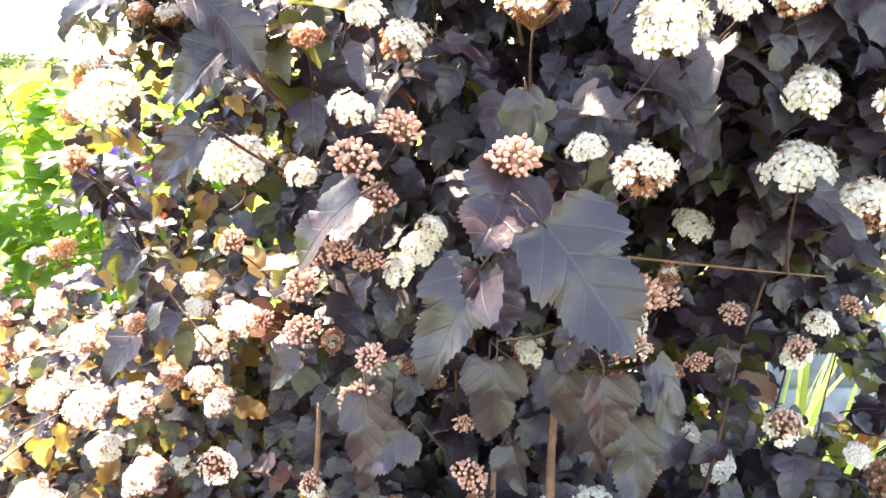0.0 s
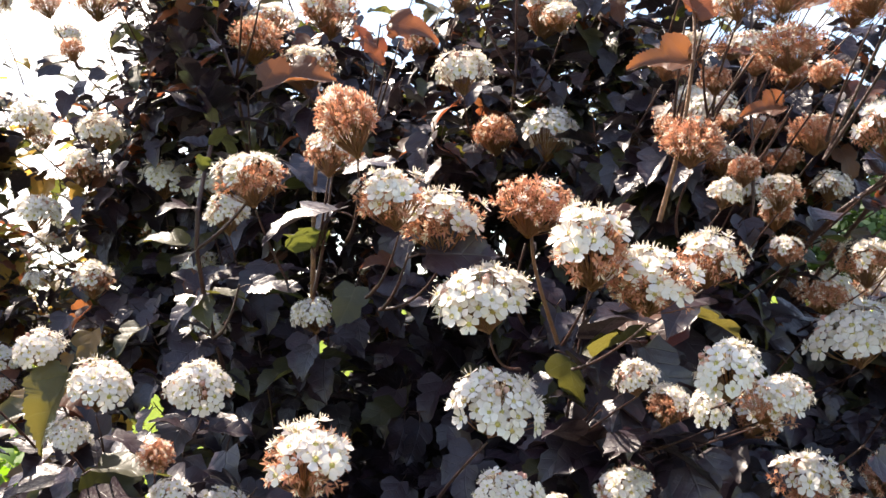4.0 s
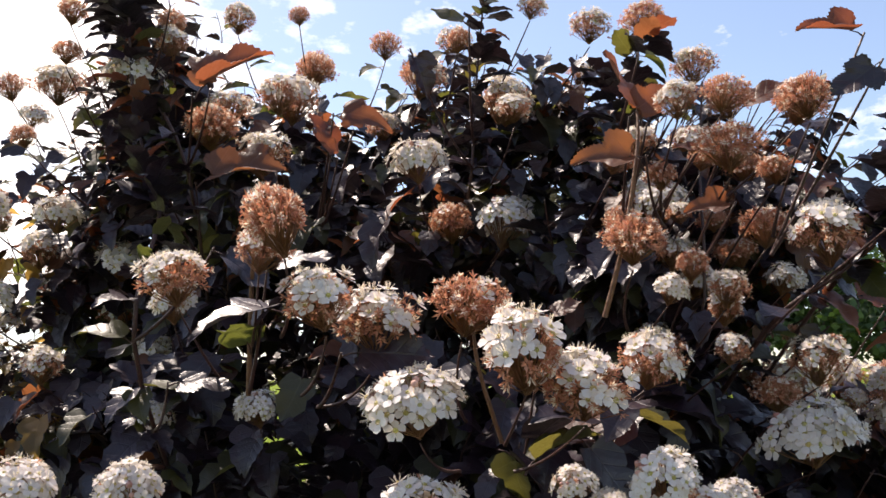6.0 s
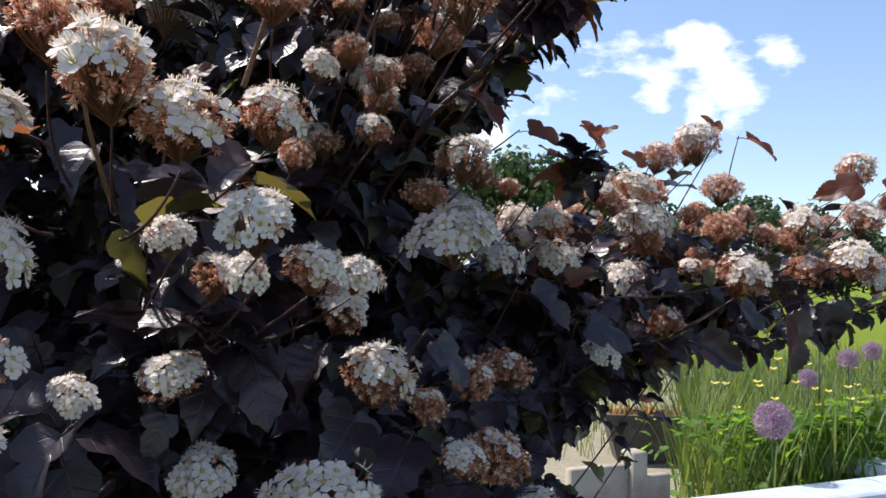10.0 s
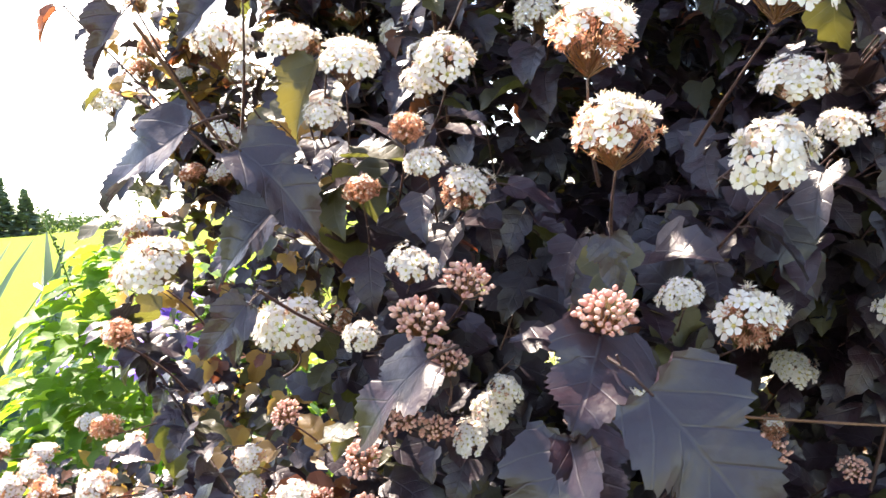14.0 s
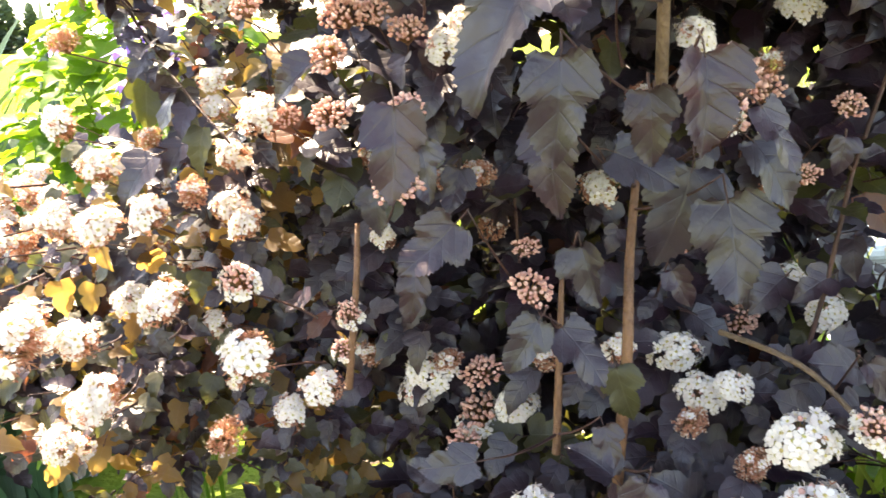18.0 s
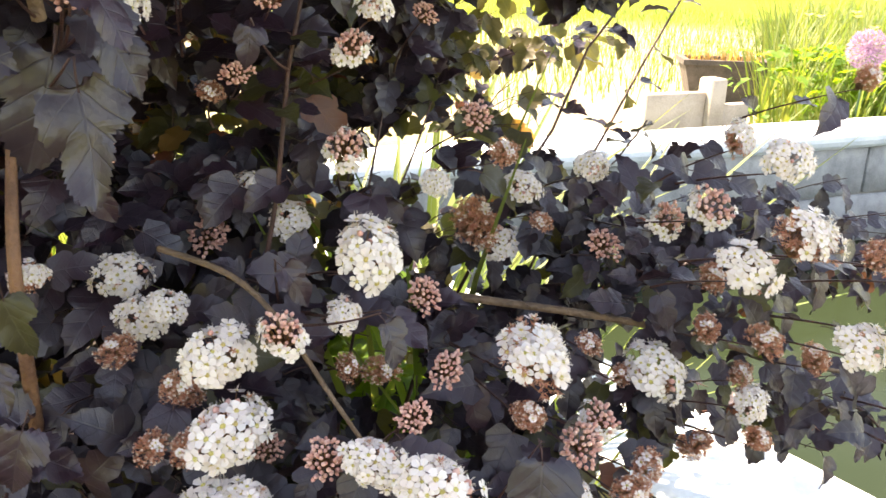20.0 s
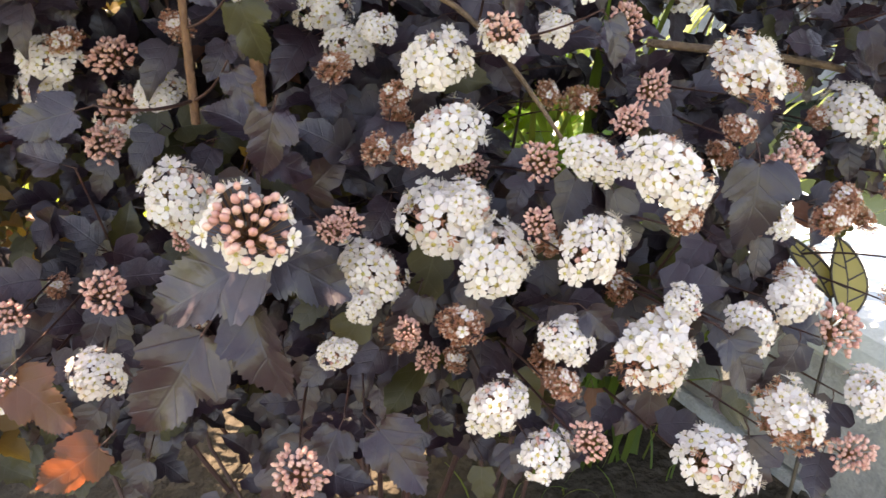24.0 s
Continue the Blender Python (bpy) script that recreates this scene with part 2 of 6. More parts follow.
STALK = leafy("flower_stalk", (0.16, 0.075, 0.045), (0.24, 0.13, 0.06), (0.55, 0.22, 0.08), (0.6, 0.35, 0.1), 0.3, 0.55, vein=0.0)
TWIG = surface("red_brown_twig", (0.032, 0.012, 0.012), (0.075, 0.030, 0.024), 60, 0.55, 0.4, 400)
STEM = surface("red_cane", (0.085, 0.036, 0.020), (0.20, 0.095, 0.048), 45, 0.65, 0.5, 300)
CANE = surface("peeling_cane_bark", (0.075, 0.045, 0.028), (0.20, 0.125, 0.075), 35, 0.75, 0.7, 260)
COPING = surface("painted_coping", (0.38, 0.45, 0.50), (0.56, 0.62, 0.66), 9, 0.45, 0.25, 160, spread=0.3)
BLOCK = surface("concrete_block", (0.16, 0.17, 0.175), (0.34, 0.35, 0.35), 14, 0.9, 0.8, 190, spread=0.35)
MORTAR = surface("mortar", (0.20, 0.20, 0.19), (0.33, 0.32, 0.30), 20, 0.95, 0.6, 220)
TIMBER = surface("weathered_timber", (0.20, 0.17, 0.13), (0.36, 0.31, 0.25), 8, 0.85, 0.5, 120, spread=0.3)
POT = surface("weathered_trough", (0.05, 0.042, 0.036), (0.12, 0.10, 0.085), 12, 0.9, 0.6, 120)
WIRE = surface("dark_wire", (0.02, 0.016, 0.014), (0.05, 0.04, 0.03), 50, 0.5, 0.2, 200)
SOIL = surface("soil_crumb", (0.025, 0.020, 0.016), (0.11, 0.09, 0.07), 30, 0.95, 0.6, 200)
BARK = surface("tree_bark", (0.06, 0.05, 0.04), (0.13, 0.11, 0.09), 3, 0.9, 0.5, 30)
# far conifers: distance haze is mixed into this paler, bluer green
HAZED_PINE = leafy("hazed_conifer_spray", (0.10, 0.15, 0.11), (0.15, 0.20, 0.14), (0.06, 0.12, 0.03), (0.09, 0.15, 0.04), 0.2, 0.7, vein=0.0)
TREE_LEAF = leafy("tree_leaf", (0.024, 0.052, 0.020), (0.045, 0.080, 0.028), (0.07, 0.15, 0.03), (0.10, 0.18, 0.03), 0.2, 0.6, vein=0.0)


WING = leafy("amber_wing", (0.30, 0.25, 0.07), (0.40, 0.34, 0.11), (0.58, 0.50, 0.13), (0.62, 0.54, 0.15), 0.4, 0.35, vein=0.0)


def make_water():
    m = bpy.data.materials.new("pond_water")
    m.use_nodes = True
    nt = m.node_tree
    n = nt.nodes
    p = n["Principled BSDF"]
    p.inputs["Base Color"].default_value = (0.014, 0.022, 0.010, 1)
    p.inputs["Roughness"].default_value = 0.12
    p.inputs["Specular IOR Level"].default_value = 0.07
    tex, wave, bmp = n.new("ShaderNodeTexCoord"), n.new("ShaderNodeTexNoise"), n.new("ShaderNodeBump")
    wave.inputs["Scale"].default_value = 7.0
    bmp.inputs["Strength"].default_value, bmp.inputs["Distance"].default_value = 0.15, 0.01
    wire(nt, tex, "Object", wave, "Vector")
    wire(nt, wave, "Fac", bmp, "Height")
    wire(nt, bmp, "Normal", p, "Normal")
    return m


WATER = make_water()


def make_ground():
    """One sheet: dark soil under the shrub, carried on over unseen ground to cut yellow bounce, pale trodden gravel
    beyond the pond, meadow grass out to the horizon.
    """
    m = bpy.data.materials.new("meadow_and_soil")
    m.use_nodes = True
    nt = m.node_tree
    n = nt.nodes
    p = n["Principled BSDF"]
    p.inputs["Roughness"].default_value = 0.95
    p.inputs["Specular IOR Level"].default_value = 0.03
    tex = n.new("ShaderNodeTexCoord")

    def noise_at(scale, detail=5.0):
        t = n.new("ShaderNodeTexNoise")
        t.inputs["Scale"].default_value, t.inputs["Detail"].default_value = scale, detail
        wire(nt, tex, "Object", t, "Vector")
        return t

    def blend(c1, c2, fac_node, out):
        x = n.new("ShaderNodeMixRGB")
        for slot, c in (("Color1", c1), ("Color2", c2)):
            if isinstance(c, tuple):
                x.inputs[slot].default_value = rgb(c)
            else:
                wire(nt, c, "Color", x, slot)
        wire(nt, fac_node, out, x, "Fac")
        return x

    def disc(centre, inner, outer):
        d = n.new("ShaderNodeVectorMath")
        d.operation = "DISTANCE"
        d.inputs[1].default_value = centre
        wire(nt, tex, "Object", d, 0)
        w = n.new("ShaderNodeMath")
        w.operation = "MULTIPLY_ADD"
        w.inputs[1].default_value = 1.2
        wob = noise_at(2.0)
        wire(nt, wob, "Fac", w, 0)
        r = n.new("ShaderNodeMapRange")
        r.inputs["From Min"].default_value, r.inputs["From Max"].default_value = inner + 0.6, outer + 0.6
        r.inputs["To Min"].default_value, r.inputs["To Max"].default_value = 1.0, 0.0
        wire(nt, d, "Value", w, 2)
        wire(nt, w, "Value", r, "Value")
        return r

    grass = blend((0.095, 0.150, 0.020), (0.15, 0.20, 0.032), noise_at(0.25), "Fac")
    tuft = n.new("ShaderNodeMapRange")
    tuft.inputs["From Min"].default_value, tuft.inputs["From Max"].default_value = 0.45, 0.95
    wire(nt, noise_at(9.0), "Fac", tuft, "Value")
    grass2 = blend(grass, (0.23, 0.25, 0.03), tuft, "Result")
    gravel = blend((0.20, 0.18, 0.12), (0.38, 0.34, 0.26), noise_at(30.0), "Fac")
    soil = blend((0.025, 0.020, 0.016), (0.10, 0.084, 0.068), noise_at(45.0), "Fac")
    a = blend(grass2, gravel, disc((4.6, 8.2, 0), 4.2, 6.2), "Result")
    # disc reaches far behind the viewpoint, unseen, to keep yellow bounce off the leaves
    b = blend(a, soil, disc((0.3, -1.4, 0), 2.9, 3.4), "Result")
    wire(nt, b, "Color", p, "Base Color")
    bmp = n.new("ShaderNodeBump")
    bmp.inputs["Strength"].default_value, bmp.inputs["Distance"].default_value = 0.8, 0.02
    wire(nt, noise_at(60.0), "Fac", bmp, "Height")
    wire(nt, bmp, "Normal", p, "Normal")
    return m


GROUND = make_ground()

# ---- mesh tools ----


class Geo:
    """Gathers vertices, faces, leaf coordinates and material slots, and turns them into one mesh."""

    def __init__(self):
        self.v, self.f, self.uv, self.m = [], [], [], []

    def add(self, verts, faces, uvs=None, slot=0):
        k = len(self.v)
        self.v.extend(verts)
        self.uv.extend(uvs if uvs is not None else [(0.3, 0.4)] * len(verts))
        self.f.extend([tuple(i + k for i in f) for f in faces])
        self.m.extend([slot] * len(faces))

    def tube(self, pts, radii, sides=5, slot=0):
        k = len(self.v)
        n = len(pts)
        for i, p in enumerate(pts):
            d = (pts[min(i + 1, n - 1)] - pts[max(i - 1, 0)]).normalized()
            a = d.cross(Vector((0.31, 0.87, 0.39))).normalized()
            b = d.cross(a)
            for j in range(sides):
                w = 2 * math.pi * j / sides
                self.v.append(p + (a * math.cos(w) + b * math.sin(w)) * radii[i])
                self.uv.append((0.3 + 0.01 * j, 0.4))
        for i in range(n - 1):
            for j in range(sides):
                j2 = (j + 1) % sides
                self.f.append((k + i * sides + j, k + i * sides + j2, k + (i + 1) * sides + j2, k + (i + 1) * sides + j))
                self.m.append(slot)
        self.f.append(tuple(k + (n - 1) * sides + j for j in range(sides)))
        self.m.append(slot)

    def mesh(self, name, mats, smooth=True):
        me = bpy.data.meshes.new(name)
        me.from_pydata([tuple(v) for v in self.v], [], self.f)
        layer = me.uv_layers.new(name="leaf")
        loops = np.empty(len(me.loops), dtype=np.int32)
        me.loops.foreach_get("vertex_index", loops)
        layer.data.foreach_set("uv", np.array(self.uv, dtype=np.float32)[loops].ravel())
        for m in mats:
            me.materials.append(m)
        me.polygons.foreach_set("material_index", self.m)
        me.polygons.foreach_set("use_smooth", [smooth] * len(me.polygons))
        me.update()
        return me


def part(name, mesh, parent, m=None, label="", kind=""):
    ob = new(name, mesh)
    ob.parent = parent
    if m is not None:
        ob.matrix_basis = m
    return tagged(ob, label, "", "", kind)


def thing(name, label, category, at=(0, 0, 0), group="", kind="", mesh=None):
    ob = new(name, mesh)
    ob.location = at
    return tagged(ob, label, category, group, kind)


def bezier(a, c, b, n):
    return [a * (1 - t) ** 2 + c * 2 * t * (1 - t) + b * t ** 2 for t in [i / n for i in range(n + 1)]]


def frame_from(y_way, z_way):
    y = y_way.normalized()
    x = y.cross(z_way).normalized()
    z = x.cross(y)
    return Matrix((x, y, z)).transposed()


rnd = random.Random(5)

# ---- ninebark leaf: a lobed, toothed blade on a short petiole, one long ----
# (place along the midrib, edge across, edge along) for one half of the blade
PROFILE = [(0.0, 0.015, 0.0), (0.02, 0.13, -0.05), (0.05, 0.25, -0.06), (0.09, 0.35, -0.02), (0.13, 0.41, 0.05), (0.18, 0.455, 0.14), (0.23, 0.485, 0.25),
           (0.28, 0.490, 0.37), (0.32, 0.405, 0.405), (0.36, 0.325, 0.425), (0.40, 0.285, 0.45), (0.46, 0.315, 0.54), (0.52, 0.315, 0.61), (0.58, 0.295, 0.67),
           (0.64, 0.27, 0.73), (0.70, 0.23, 0.78), (0.77, 0.185, 0.835), (0.85, 0.125, 0.885), (0.93, 0.065, 0.95), (1.0, 0.0, 1.0)]


def leaf_geo(seed, detail=True, fold=0.25, droop=0.2, petiole=True):
    r = random.Random(seed)
    g = Geo()
    lobe = {-1: r.uniform(0.74, 1.05), 1: r.uniform(0.74, 1.05), 0: 1.0}
    sway = r.uniform(-0.2, 0.2)
    wide = r.uniform(0.92, 1.12)
    twist = r.uniform(-0.25, 0.25)
    ph = r.uniform(0, 6)
    cols = (-1.0, -0.5, 0.0, 0.5, 1.0) if detail else (-1.0, 0.0, 1.0)
    rows = []
    if detail:
        for a, b in zip(PROFILE, PROFILE[1:]):
            rows += [a, tuple((p + q) * 0.5 for p, q in zip(a, b))]
        rows.append(PROFILE[-1])
    else:
        rows = [PROFILE[k] for k in (0, 2, 4, 6, 7, 8, 10, 12, 14, 16, 17, 19)]
    verts, uvs, faces = [], [], []
    for i, (s, w, ey) in enumerate(rows):
        tooth = (0.06 if i % 2 else -0.05) * r.uniform(0.5, 1.3)
        for c in cols:
            ww = w * wide
            if 0.10 < s < 0.38:
                ww *= lobe[(c > 0) - (c < 0)]
            y = s + (ey - s) * abs(c) ** 1.3
            if abs(c) == 1.0:
                ww *= 1.0 + tooth
                y += 0.018 if i % 2 else -0.010
            x = c * ww
            z = fold * abs(x) * (1 - 0.35 * s) - droop * s * s + 0.05 * math.sin(9 * s + ph + 2 * c) * abs(c) + twist * x * s
            z -= 0.6 * max(0.0, abs(x) - 0.2) ** 2
            if abs(c) == 0.5:
                z += 0.016 + 0.014 * math.sin(13 * s + ph)
            verts.append(Vector((x + sway * y * y, y - 0.12 * abs(sway) * y, z)))
            uvs.append((x, y))
    nc = len(cols)
    for i in range(len(rows) - 1):
        for j in range(nc - 1):
            a = i * nc + j
            faces.append((a, a + 1, a + nc + 1, a + nc))
    g.add(verts, faces, uvs, 0)
    if petiole:
        g.tube([Vector((0.02, -0.26, -0.09)), Vector((0, -0.12, -0.02)), Vector((0, 0.04, 0))], [0.017, 0.014, 0.012], 4, 1)
    return g


LEAF_SHAPES = [leaf_geo(100 + i, True, f, d) for i, (f, d) in enumerate([(0.1, 0.1), (0.35, 0.25), (0.55, 0.35), (0.2, 0.45), (0.7, 0.15), (0.3, -0.1)])]
LEAF_LIGHT = [leaf_geo(200 + i, False, f, d) for i, (f, d) in enumerate([(0.15, 0.15), (0.4, 0.3), (0.6, 0.3), (0.25, 0.5)])]
LEAF_MESH = {k: [g.mesh("leaf", [m, TWIG]) for g in LEAF_SHAPES] for k, m in (("d", LEAF_DARK), ("y", LEAF_YOUNG), ("g", LEAF_OLIVE), ("a", LEAF_AMBER))}

# ---- flower cluster of the ninebark: a dome of small five-petalled flowers on radiating stalks, radius one ----


def flower(g_pet, g_eye, g_sta, at, way, size, r, threads=7):
    fr = frame_from(way.orthogonal(), way)
    turn = r.uniform(0, 6.28)
    for k in range(5):
        a = turn + k * 2 * math.pi / 5 + r.uniform(-0.1, 0.1)
        verts = []
        cup = r.uniform(0.0, 0.35)
        for rad, da in ((0.10, 0.0), (0.52, -0.60), (0.90, -0.46), (1.04, 0.0), (0.90, 0.46), (0.52, 0.60)):
            q = Vector((math.cos(a + da) * rad, math.sin(a + da) * rad, cup * rad * rad + 0.05 * abs(da)))
            verts.append(at + fr @ (q * size))
        g_pet.add(verts, [(0, 1, 2, 3), (0, 3, 4, 5)])
    ring = [at + fr @ (Vector((math.cos(w) * 0.27, math.sin(w) * 0.27, 0.05)) * size) for w in [k * math.pi / 3 for k in range(6)]]
    g_eye.add([at + fr @ Vector((0, 0, 0.22 * size))] + ring, [(0, 1 + k, 1 + (k + 1) % 6) for k in range(6)])
    for k in range(threads):
        a, lean = r.uniform(0, 6.28), r.uniform(0.2, 0.75)
        d = Vector((math.cos(a) * lean, math.sin(a) * lean, 1)).normalized()
        foot = at + fr @ (Vector((math.cos(a) * 0.2, math.sin(a) * 0.2, 0.03)) * size)
        tip = foot + fr @ (d * size * r.uniform(0.5, 0.8))
        s = fr @ (Vector((-math.sin(a), math.cos(a), 0)) * size * 0.016)
        g_sta.add([foot - s, foot + s, tip + s * 1.8, tip - s * 1.8], [(0, 1, 2, 3)])


def bead(g, at, way, size, slim=1.15):
    fr = frame_from(way.orthogonal(), way)
    verts, faces = [], []
    for h, w in ((-0.9, 0.35), (-0.35, 0.95), (0.3, 0.95), (0.85, 0.45)):
        for k in range(6):
            a = k * math.pi / 3
            verts.append(at + fr @ (Vector((math.cos(a) * w, math.sin(a) * w, h * slim)) * size))
    verts.append(at + fr @ Vector((0, 0, 1.1 * slim * size)))
    for i in range(3):
        for k in range(6):
            faces.append((i * 6 + k, i * 6 + (k + 1) % 6, i * 6 + 6 + (k + 1) % 6, i * 6 + 6 + k))
    faces += [(18 + k, 18 + (k + 1) % 6, 24) for k in range(6)]
    uvs = [(0.3, 0.4)] * len(verts)
    g.add(verts, faces, uvs)


def withered(g, at, way, size, r):
    """A spent calyx: five narrow curled points round a cup."""
    fr = frame_from(way.orthogonal(), way)
    for k in range(5):
        a = k * 2 * math.pi / 5 + r.uniform(-0.3, 0.3)
        up = r.uniform(0.1, 0.9)
        c = [Vector((0.08 * math.cos(a), 0.08 * math.sin(a), -0.3)), Vector((0.5 * math.cos(a - 0.4), 0.5 * math.sin(a - 0.4), 0.2)),
             Vector((0.95 * math.cos(a), 0.95 * math.sin(a), up)), Vector((0.5 * math.cos(a + 0.4), 0.5 * math.sin(a + 0.4), 0.2))]
        g.add([at + fr @ (q * size) for q in c], [(0, 1, 2, 3)])


def cluster_meshes(state, seed):
    r = random.Random(seed)
    pet, eye, sta, bud, cal, stk = (Geo() for _ in range(6))
    count = {"o": 62, "m": 90, "f": 124, "b": 78, "h": 88}[state]
    reach = {"o": 1.85, "m": 2.0, "f": 1.95, "b": 1.75, "h": 1.8}[state]
    patch = Vector((r.uniform(-1, 1), r.uniform(-1, 1), 0.6)).normalized()
    for i in range(count):
        th = math.acos(1 - (i + 0.5) / count * (1 - math.cos(reach))) + r.uniform(-0.10, 0.10)
        ph = i * 2.39996 + r.uniform(-0.22, 0.22)
        rad = r.uniform(0.76, 1.05) * (1 + 0.16 * math.sin(2 * ph + seed) * math.sin(th) ** 2 + 0.08 * math.sin(5 * ph + 2 * seed))
        way = Vector((math.sin(th) * math.cos(ph), math.sin(th) * math.sin(ph), math.cos(th)))
        at = Vector((way.x * rad, way.y * rad, way.z * rad * 0.82))
        root = Vector((r.uniform(-0.06, 0.06), r.uniform(-0.06, 0.06), -0.95 + r.uniform(0, 0.12)))
        if at.z > root.z + 0.05:
            stk.tube([root, (root + at) * 0.5 + way * 0.05, at - way * 0.05], [0.016, 0.012, 0.013], 3)
        open_up = (way * 0.8 + Vector((0, 0, 0.35))).normalized()
        if state == "b":
            what = "b"
        elif state == "o":
            what = "b" if way.dot(patch) > 0.88 and i % 3 else ("c" if r.random() < 0.05 else "o")
        elif state == "m":
            what = "o" if th < r.uniform(0.55, 1.65) else "c"
        elif state == "f":
            what = "c" if r.random() < 0.85 or th > 0.8 else "o"
        else:
            what = "b" if th < 1.12 else ("o" if i % 2 else "")
        if not what:
            continue
        if what == "o":
            flower(pet, eye, sta, at, open_up, 0.275 * r.uniform(0.8, 1.2), r, 15 if state in "mf" else 8)
        elif what == "b":
            bead(bud, at, way, r.uniform(0.085, 0.118) * (1.08 if state == "b" else 1.0))
        else:
            withered(cal, at, way, r.uniform(0.13, 0.19), r)
            withered(cal, at - way * r.uniform(0.1, 0.25), way, 0.15, r)
            if r.random() < 0.35:
                withered(sta, at + way * 0.05, way, 0.12, r)
    sets = []
    for name, g, m in (("petal", pet, PETAL), ("flower_eye", eye, CENTRE), ("stamen", sta, STAMEN), ("bud", bud, BUD), ("spent_flower", cal, CALYX), ("stalk", stk, STALK)):
        if g.f:
            sets.append((name, g.mesh(name, [m], smooth=name in ("bud", "stalk"))))
    return sets


CLUSTERS = {s: [cluster_meshes(s, 900 + 10 * k + v) for v in range(4)] for k, s in enumerate("omfbh")}
STATE_WORDS = {"o": "domed cluster of open white flowers", "m": "white flower cluster browning underneath", "f": "spent rusty-brown flower cluster",
               "b": "tight cluster of pink flower buds", "h": "pink buds ringed by open white flowers"}

# ---- the shrubs: what grows where ----
BLOOMS = []
NAMED_LEAVES = []


def bloom_row(rows):
    """Flower clusters: place, width across, and state (open, mixed, faded, bud, half open)."""
    for x, y, z, wide, state in rows:
        flank = x < -0.10 and z < 0.95
        BLOOMS.append((Vector((x, y, z)), wide * (0.44 if flank else 0.5), 'm' if flank and state == 'o' else state))


def leaf_row(rows):
    """Large single leaves: place of the base, of the tip, and tint (dark, young, green)."""
    for a, b, c, d, e, f, tint in rows:
        NAMED_LEAVES.append((Vector((a, b, c)), Vector((d, e, f)), tint))


bloom_row([
    (-0.228, 0.843, 1.543, 0.033, 'f'),
    (-0.164, 0.786, 1.526, 0.046, 'm'),
    (-0.127, 0.694, 1.552, 0.026, 'f'),
    (-0.125, 0.681, 1.512, 0.026, 'f'),
    (-0.048, 0.685, 1.542, 0.028, 'f'),
    (-0.045, 0.668, 1.517, 0.030, 'm'),
    (0.044, 0.792, 1.523, 0.054, 'm'),
    (0.048, 0.802, 1.609, 0.022, 'f'),
    (0.062, 0.952, 1.619, 0.050, 'f'),
    (0.067, 0.850, 1.575, 0.038, 'f'),
    (0.131, 0.843, 1.513, 0.039, 'm'),
    (0.138, 0.884, 1.620, 0.037, 'f'),
    (0.168, 0.791, 1.548, 0.050, 'm'),
    (0.177, 0.871, 1.586, 0.053, 'f'),
    (0.187, 0.691, 1.541, 0.024, 'f'),
    (0.212, 0.874, 1.624, 0.043, 'm'),
    (0.240, 0.758, 1.516, 0.052, 'm'),
    (0.248, 0.677, 1.567, 0.026, 'm'),
    (0.250, 0.785, 1.521, 0.054, 'o'),
    (0.312, 0.716, 1.573, 0.041, 'm'),
    (0.361, 0.621, 1.497, 0.036, 'm'),
    (0.378, 0.754, 1.602, 0.044, 'f'),
])
bloom_row([
    (-0.245, 0.864, 1.435, 0.044, 'o'),
    (-0.215, 0.918, 1.397, 0.047, 'm'),
    (-0.179, 0.858, 1.423, 0.044, 'o'),
    (-0.145, 0.656, 1.435, 0.022, 'f'),
    (-0.119, 0.877, 1.380, 0.052, 'o'),
    (-0.074, 0.678, 1.494, 0.049, 'o'),
    (-0.015, 0.683, 1.457, 0.045, 'f'),
    (-0.008, 0.722, 1.485, 0.043, 'm'),
    (0.026, 0.675, 1.433, 0.045, 'm'),
    (0.035, 0.715, 1.496, 0.043, 'm'),
    (0.145, 0.652, 1.424, 0.042, 'o'),
    (0.176, 0.692, 1.384, 0.040, 'f'),
    (0.213, 0.620, 1.456, 0.030, 'm'),
    (0.216, 0.662, 1.378, 0.048, 'o'),
    (0.256, 0.818, 1.424, 0.054, 'o'),
    (0.264, 0.449, 1.401, 0.025, 'm'),
    (0.288, 0.436, 1.401, 0.029, 'f'),
    (0.323, 0.424, 1.397, 0.033, 'f'),
    (0.361, 0.482, 1.417, 0.038, 'f'),
    (0.363, 0.578, 1.449, 0.029, 'f'),
    (0.393, 0.397, 1.413, 0.033, 'm'),
    (0.422, 0.381, 1.376, 0.033, 'f'),
])
